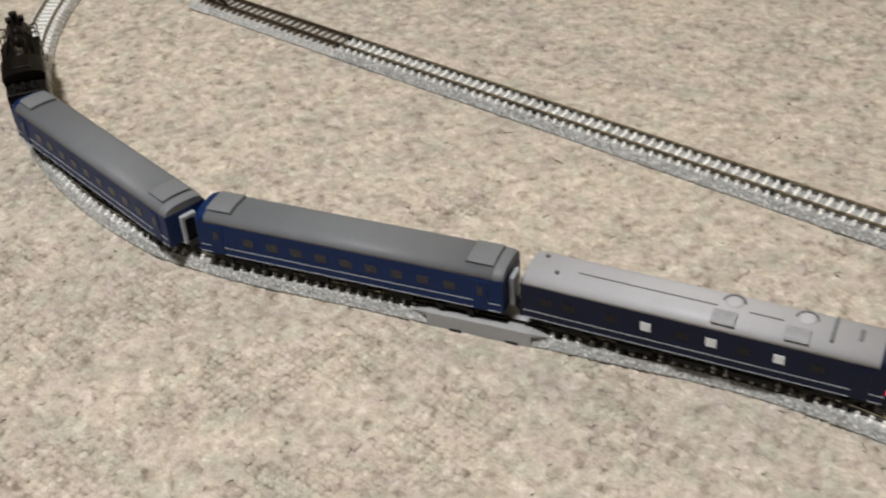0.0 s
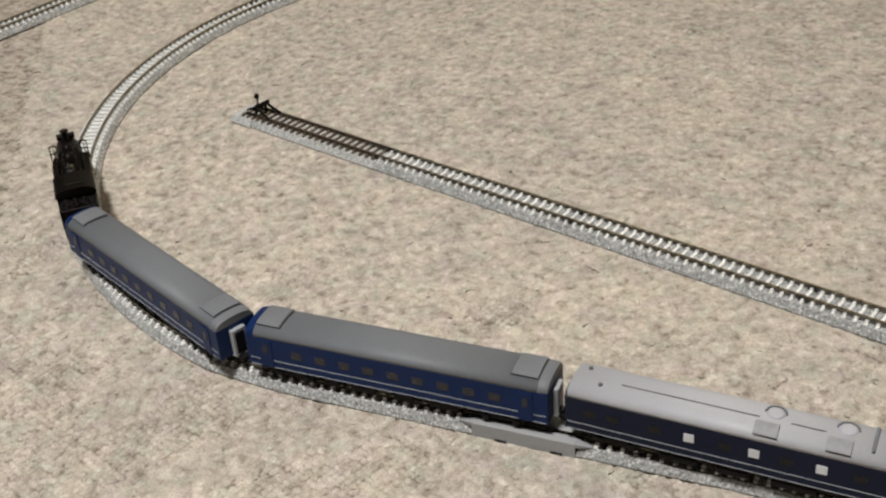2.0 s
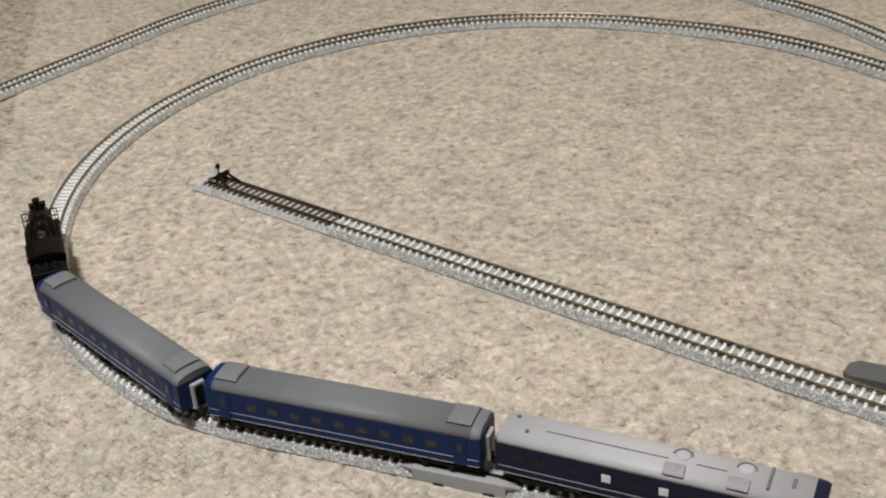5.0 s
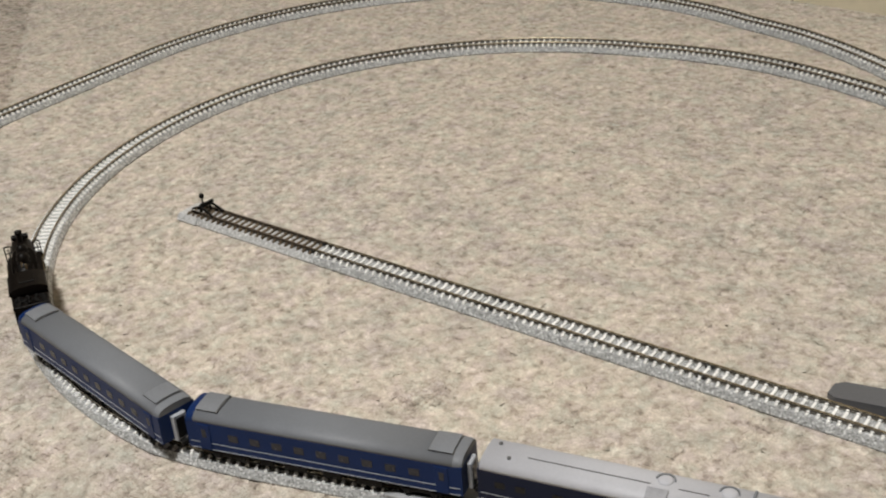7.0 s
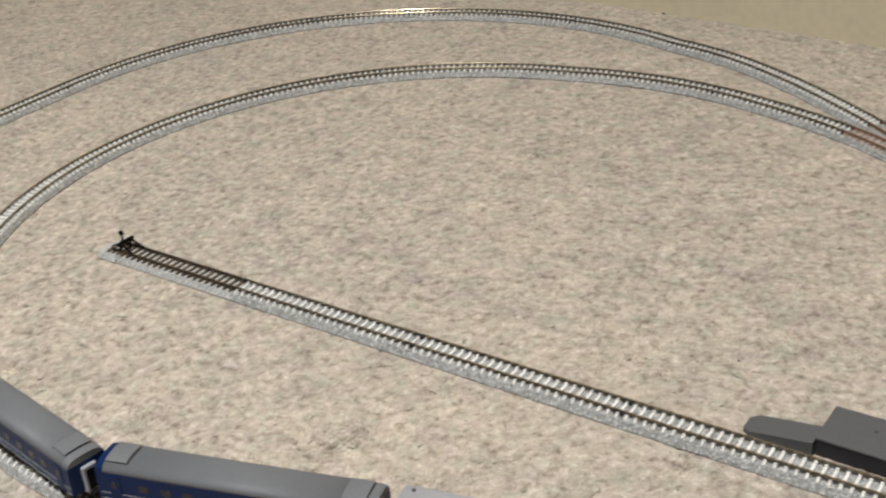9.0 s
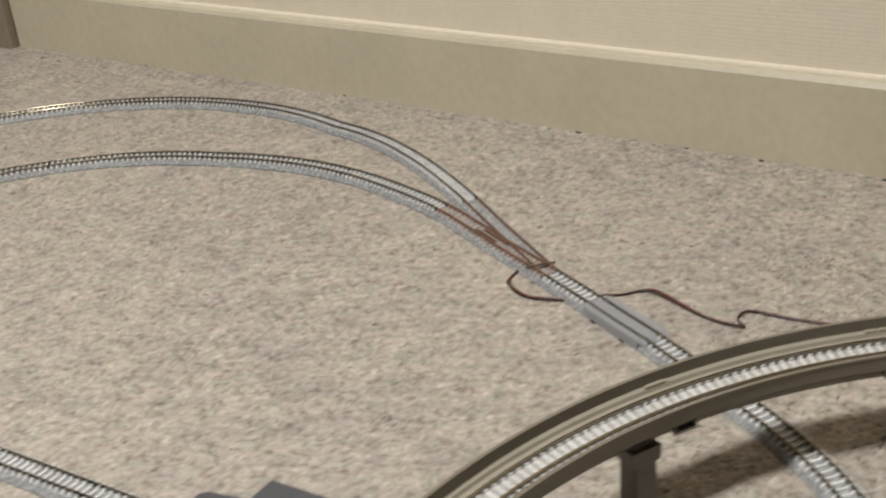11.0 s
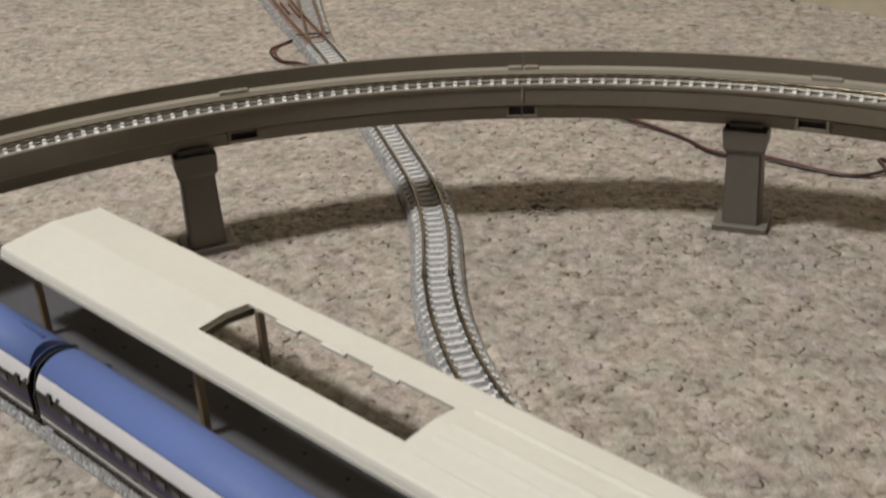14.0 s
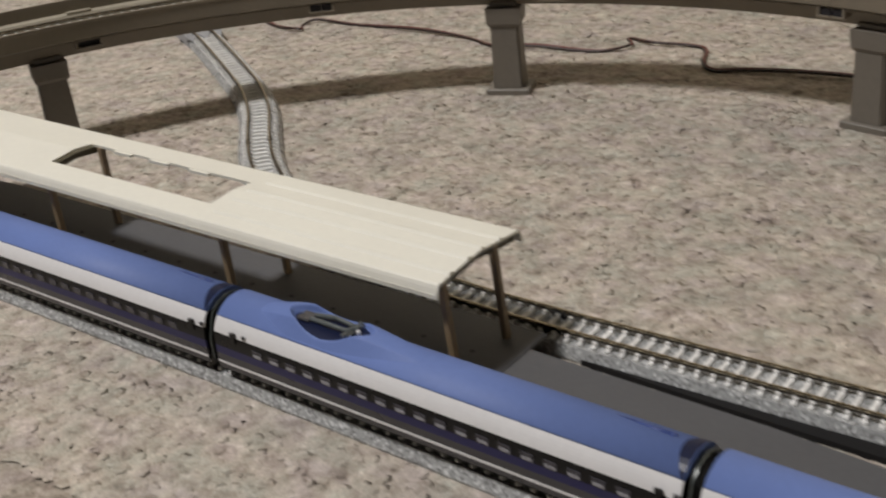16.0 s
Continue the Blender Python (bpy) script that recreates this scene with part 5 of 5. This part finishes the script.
    bm = tubes(((-0.0130, -0.0045, 0.0225), (-0.0060, -0.0045, 0.0225), 0.0003), ((-0.0130, 0.0045, 0.0225), (-0.0060, 0.0045, 0.0225), 0.0003), ((-0.0060, -0.0045, 0.0225), (-0.0060, -0.0045, 0.0200), 0.0003), ((-0.0060, 0.0045, 0.0225), (-0.0060, 0.0045, 0.0200), 0.0003), ((-0.0060, -0.0045, 0.0225), (-0.0060, 0.0045, 0.0225), 0.0003), n=6)
    part("safety_valve_rail", bm, BLACK, c)
    part("front_beam", boxes((0.0345, 0.0360, -0.0090, 0.0090, 0.0048, 0.0092), bevel=0.0002), BLACK, c)
    part("rear_beam", boxes((-0.0405, -0.0390, -0.0088, 0.0088, 0.0048, 0.0092), bevel=0.0002), BLACK, c)
    bm = bmesh.new()
    lathe(bm, (0.0318, 0, 0.0198), (1, 0, 0), [(0, 0.0013), (0.0016, 0.0016), (0.0018, 0.0013)], 12)
    lamp = part("headlamp", bm, BLACK, c)
    bm = bmesh.new()
    lathe(bm, (0.0336, 0, 0.0198), (1, 0, 0), [(0, 0.0011), (0.0003, 0.0007)], 12)
    part("headlamp_lens", bm, HEADLIGHT, lamp, "lit warm headlamp lens")
    for x, y, z, r in ((0.0355, 0.006, 0.0150, 0.00025), (0.0355, -0.006, 0.0150, 0.00025), (-0.0400, 0.0085, 0.0195, 0.0003), (-0.0400, -0.0085, 0.0195, 0.0003)):
        part("lamp_iron", tubes(((x, y, 0.0092), (x, y, z), r), n=6), BLACK, c)
    couple(c, 0.0360, 1)
    couple(c, -0.0405, -1)
    return c


s_c1 = MAIN.near(C_IN.x + R_IN * math.cos(radians(-98.2)), C_IN.y + R_IN * math.sin(radians(-98.2)))
PITCH = 0.1385
coach(place(MAIN, s_c1, 0.092))
coach(place(MAIN, s_c1 - PITCH, 0.092))
van(place(MAIN, s_c1 - 2 * PITCH, 0.092))
tank_engine(place(MAIN, s_c1 + 0.1185, 0.030) @ Matrix.Diagonal((1.10, 1.05, 1.10, 1)))

# ---- express train on the siding ----
XL, XW = 0.1600, 0.0105


def section(z):
    """Half width of the express body at a height above the rail."""
    if z < 0.0105:
        return XW
    f = min(1.0, (z - 0.0105) / 0.0122)
    return XW * math.sqrt(max(0.0, 1 - f ** 2.1))


def band(parent, name, za, zb, x0, x1, material, label="", out=0.0, n=5):
    for side in (1, -1):
        pts = [(side * (section(za + (zb - za) * i / n) + out), za + (zb - za) * i / n) for i in range(n + 1)]
        if side < 0:
            pts = pts[::-1]
        bm = bmesh.new()
        inner = [(y - math.copysign(0.0006 + out, y), z) for y, z in pts]
        prism(bm, pts + inner[::-1], x0, x1)
        part(name, bm, material, parent, label)


def express_car(xc, fairing=False, group="express cars", long=XL):
    c = thing("express_car", place(SIDING, xc, long - 0.05) @ Matrix.Diagonal((1, 1, 0.932, 1)), "blue-roofed pale express car with roof pantograph fairing" if fairing else "blue-roofed pale model express car with dark window band", "train car", group)
    x0, x1 = -long / 2, long / 2
    a, b = x0 + 0.0007, x1 - 0.0040
    zr = 0.0187
    bm = bmesh.new()
    pts = [(section(zr + (0.0227 - zr) * math.sin(math.pi / 2 * i / 16)), zr + (0.0227 - zr) * math.sin(math.pi / 2 * i / 16)) for i in range(17)]
    full = pts + [(-y, z) for y, z in pts[::-1]][1 if pts[-1][0] < 1e-6 else 0:]
    prism(bm, full, a, b)
    roof = part("roof", bm, EXP_BLUE, c, "glossy blue roof", smooth="along")
    band(c, "pale_band", 0.0140, zr, a, b, EXP_WHITE, "pale upper side band")
    band(c, "window_band", 0.0094, 0.0140, a, b, GLASS_DARK, "black window band")
    band(c, "navy_band", 0.0066, 0.0094, a, b, EXP_NAVY, "navy stripe")
    band(c, "lower_side", 0.0012, 0.0066, a, b, EXP_GREY, "grey lower side")
    band(c, "white_line", 0.0031, 0.0039, a, b, EXP_WHITE, "thin white line", out=0.00012)
    part("floor_core", boxes((a, b, -0.0084, 0.0084, 0.0020, 0.0150)), UNDER, c)
    part("skirt", boxes((a + 0.004, b - 0.004, -0.0094, 0.0094, 0.0004, 0.0024)), UNDER, c, "black underframe")
    for side in (-1, 1):
        n = round(19 * long / XL)
        for i in range(n):
            x = x0 + 0.0192 + i * (long - 0.0375) / (n - 1)
            y = side * XW
            part("window", boxes((x - 0.0019, x + 0.0019, min(y, y + side * 0.00022), max(y, y + side * 0.00022), 0.0098, 0.0122)), EXP_PANE, c)
            # pale strip paints the reflection in the pane's lower half
            if fairing or xc > J1 + XL:
                part("pane_glint", boxes((x - 0.0016, x + 0.0016, min(y, y + side * 0.00030), max(y, y + side * 0.00030), 0.0099, 0.0109)), EXP_GLINT, c, "pale strip painting a reflection along the window's lower edge")
        for x in (x0 + 0.0092, x1 - 0.0092):
            y = side * XW
            d = part("door", boxes((x - 0.0024, x + 0.0024, min(y - side * 0.0002, y + side * 0.00008), max(y - side * 0.0002, y + side * 0.00008), 0.0042, 0.0064)), EXP_GREY, c)
            part("door_window", boxes((x - 0.0010, x + 0.0010, min(y - side * 0.0005, y + side * 0.0003), max(y - side * 0.0005, y + side * 0.0003), 0.0120, 0.0158)), GLASS_DARK, d)
            part("side_mark", boxes((x + 0.0038, x + 0.0050, min(y - side * 0.0008, y + side * 0.00005), max(y - side * 0.0008, y + side * 0.00005), 0.0148, 0.0156)), EXP_GREY, c)
    for e, s in ((a, -1), (b, 1)):
        ring = [(XW, 0.0024), (XW, 0.0100)] + pts + [(-y, z) for y, z in pts[::-1]] + [(-XW, 0.0100), (-XW, 0.0024)]
        ring = [q for k, q in enumerate(ring) if k == 0 or (Vector(q) - Vector(ring[k - 1])).length > 1e-5]

        def slice_of(fy, fz, p, q):
            bm = bmesh.new()
            prism(bm, [(y * fy, 0.0024 + (z - 0.0024) * fz) for y, z in ring], p, q)
            return bm
        if s < 0:
            part("end_diaphragm", slice_of(0.94, 0.95, x0 + 0.0001, a), BLACK_MATTE, c, "black gangway diaphragm")
        else:
            part("end_diaphragm", slice_of(0.86, 0.90, b, x1), BLACK_MATTE, c, "black gangway diaphragm")
            part("gangway_frame", slice_of(0.93, 0.955, b + 0.0012, b + 0.0019), GANGWAY, c, "dull grey-green frame in the gangway")
        if s < 0:
            continue
        # dark recess across the forward roof end, widest at the crown
        bm = bmesh.new()
        rows = []
        for k in range(13):
            y = -0.0080 + 0.0160 * k / 12
            zc = 0.0105 + 0.0122 * max(0.0, 1 - (abs(y) / XW) ** 2) ** (1 / 2.1)
            wide = 0.0008 + 0.0034 * (1 - (y / 0.0080) ** 2)
            rows.append([bm.verts.new((e - s * q, y, zc + h)) for q, h in ((wide, -0.0005), (wide, 0.00025), (0.0004, 0.00025), (0.0004, -0.0005))])
        for p, q in zip(rows, rows[1:]):
            for k in range(4):
                bm.faces.new((p[k], p[(k + 1) % 4], q[(k + 1) % 4], q[k]))
        bm.faces.new(rows[0][::-1])
        bm.faces.new(rows[-1])
        part("roof_end_recess", bm, EXP_RECESS, roof, "dark blue-black curved recess at the roof end")
    # dark blue tube stands in for a soft shadowed groove in the roof
    bm = tubes(((b - 0.030, 0.0030, 0.0216), (b - 0.018, 0.0024, 0.0221), 0.0003, 0.0006), ((b - 0.018, 0.0024, 0.0221), (b - 0.0085, 0.0020, 0.0223), 0.0006, 0.0008), ((b - 0.0085, 0.0020, 0.0223), (b - 0.0070, 0.0020, 0.0223), 0.0010, 0.0007), n=8)
    part("roof_groove_shade", bm, EXP_GROOVE_SHADE, roof, "dark blue tube standing in for a shaded roof groove", smooth=True)
    for x in (-long / 2 + 0.025, long / 2 - 0.025):
        bogie(c, x, 0.0155, 0.0027)
    if fairing:
        # smooth hump with a recess for the folded pantograph
        nx, ny = 144, 56
        xa, xb = a + 0.010, a + 0.084
        bm = bmesh.new()
        rows = []
        for i in range(nx + 1):
            u = i / nx
            x = xa + (xb - xa) * u
            t1 = min(1, u / 0.30)
            t2 = min(1, (1 - u) / 0.56)
            up = (t1 * t1 * (3 - 2 * t1)) * (t2 * t2 * (3 - 2 * t2))
            row = []
            for j in range(ny + 1):
                v = j / ny * 2 - 1
                w = 0.0082 * (0.62 + 0.38 * up)
                y = v * w
                zb = 0.0105 + 0.0122 * (max(0.0, 1 - (abs(y) / XW) ** 2)) ** (1 / 2.1)
                crease = 0.58 - 0.16 * u
                hump = 0.0037 * up * (1 if abs(v) < crease else ((1 - abs(v)) / (1 - crease)) ** 1.5)
                z = zb - 0.0004 + hump
                rim = (1 - abs((u - 0.415) / 0.215) ** 1.7 - abs(v / 0.76) ** 1.8) / 0.20
                rim = max(0.0, min(1.0, rim))
                z += (min(z, zb + 0.0001) - z) * rim
                row.append(bm.verts.new((x, y, z)))
            rows.append(row)
        for p, q in zip(rows, rows[1:]):
            for j in range(ny):
                bm.faces.new((p[j], p[j + 1], q[j + 1], q[j]))
        f = part("pantograph_fairing", bm, EXP_BLUE, roof, "smooth blue hump fairing", smooth=True)
        f.modifiers.new("thick", "SOLIDIFY").thickness = 0.0006
        xm = xa + (xb - xa) * 0.40
        zt = 0.0240
        # folded arms lie along the recess, with a cross head and a foot block
        arms = []
        for s in (-1, 1):
            arms += [((xm - 0.0060, s * 0.0011, zt - 0.0004), (xm + 0.0010, s * 0.0019, zt + 0.0003), 0.00075), ((xm + 0.0010, s * 0.0019, zt + 0.0003), (xm + 0.0082, s * 0.0015, zt - 0.0001), 0.00065)]
        part("pantograph", tubes(*arms, n=8), PANTO, f, "grey folded pantograph arms")
        part("contact_head", tubes(((xm + 0.0086, -0.0042, zt - 0.0003), (xm + 0.0086, 0.0042, zt - 0.0003), 0.0005), ((xm + 0.0100, -0.0036, zt - 0.0004), (xm + 0.0100, 0.0036, zt - 0.0004), 0.0004), ((xm + 0.0080, -0.0010, zt), (xm + 0.0106, 0.0014, zt + 0.0003), 0.0005), n=6), PANTO, f, "grey cross head")
        part("foot_block", boxes((xm - 0.0108, xm - 0.0056, -0.0026, 0.0020, zt - 0.0012, zt - 0.0001), bevel=0.0004), EXP_GREY, f, "grey foot block")
        bm = bmesh.new()
        lathe(bm, (xm + 0.0122, -0.0010, 0), (0, 0, 1), [(zt - 0.0030, 0.0006), (zt - 0.0002, 0.0006), (zt + 0.0006, 0.0007), (zt + 0.0010, 0.0003)], 10)
        part("insulator", bm, EXP_WHITE, f, "white insulator peg")
        # recess floor: shade under the rim is put into its dark colour
        bm = bmesh.new()
        rows = []
        for i in range(19):
            p = -0.97 + 1.94 * i / 18
            w = 0.0059 * math.sqrt(1 - p * p)
            row = []
            for j in range(13):
                y = w * (j / 6 - 1)
                row.append(bm.verts.new((xm + 0.0011 + 0.0142 * p, y, 0.0108 + 0.0122 * (max(0.0, 1 - (abs(y) / XW) ** 2)) ** (1 / 2.1))))
            rows.append(row)
        for p, q in zip(rows, rows[1:]):
            for j in range(12):
                bm.faces.new((p[j], p[j + 1], q[j + 1], q[j]))
        part("fairing_floor_shade", bm, EXP_RECESS, f, "recess floor coloured dark blue for its shade", smooth=True)
    return c


J1 = 0.8450
express_car(J1 + XL / 2, True)
express_car(J1 - XL / 2)
express_car(J1 + XL * 1.5)
express_car(J1 - XL - 0.052, long=0.104)

# ---- wire from the turnout ----
def wire(name, pts, r, material, label, dz=0.0016):
    line = smooth_line([Vector(q) for q in pts], 8)
    bm = bmesh.new()
    rings = []
    for i, p in enumerate(line):
        d = line[min(i + 1, len(line) - 1)] - line[max(i - 1, 0)]
        d = d.normalized() if d.length > 1e-9 else Vector((1, 0))
        z = dz + 0.0007 * math.sin(i * 0.35)
        rings.append([bm.verts.new((p.x - d.y * r * math.cos(a), p.y + d.x * r * math.cos(a), z + r * math.sin(a))) for a in [k * math.pi / 3 for k in range(6)]])
    for p, q in zip(rings, rings[1:]):
        for k in range(6):
            bm.faces.new((p[k], p[(k + 1) % 6], q[(k + 1) % 6], q[k]))
    bm.faces.new(rings[0][::-1])
    bm.faces.new(rings[-1])
    ob = finish(name, bm, material, smooth=True)
    return tagged(ob, label, "wire", "turnout wires")


W1 = [(0.4560, 0.3060), (0.4450, 0.3010), (0.4440, 0.2870), (0.4530, 0.2760), (0.4670, 0.2715), (0.4800, 0.2722), (0.4900, 0.2765), (0.5050, 0.2860), (0.5180, 0.2945), (0.5320, 0.3060), (0.5537, 0.2984), (0.5828, 0.2873), (0.6015, 0.2855),
      (0.5950, 0.2950), (0.5990, 0.3040), (0.6220, 0.3060), (0.6680, 0.3070), (0.7097, 0.3050), (0.7336, 0.2975), (0.7590, 0.3045), (0.7911, 0.3095), (0.8007, 0.3208), (0.7930, 0.3330), (0.8094, 0.3275), (0.8353, 0.3310), (0.8470, 0.3080), (0.8554, 0.3004), (0.8752, 0.3060), (0.95, 0.3150), (1.12, 0.3300)]
wire("wire", W1, 0.0007, WIRE_BLACK, "thin black turnout wire lying on carpet")
wire("wire", [(x + 0.0010 * math.sin(9 * x * 7), y + 0.0016 + 0.001 * math.sin(60 * x)) for x, y in W1], 0.00065, WIRE_RED, "thin red-brown turnout wire lying on carpet")


# ---- lint at the foot of the baseboard ----
rng = random.Random(11)
bm = bmesh.new()
for i in range(46):
    s = rng.uniform(0.02, 2.0)
    q = W_A + W_DIR * s - W_N * rng.uniform(0.009, 0.016)
    r = rng.choice((0.0005, 0.0006, 0.0008, 0.0012))
    bmesh.ops.create_icosphere(bm, subdivisions=1, radius=r, matrix=Matrix.Translation((q.x, q.y, r * 0.4)) @ Matrix.Rotation(WALL_H, 4, "Z") @ Matrix.Diagonal((rng.uniform(1.0, 3.5), 0.9, 0.8, 1)))
tagged(finish("lint", bm, LINT), "dark crumbs of lint along the baseboard on carpet", "lint", kind="stuff")
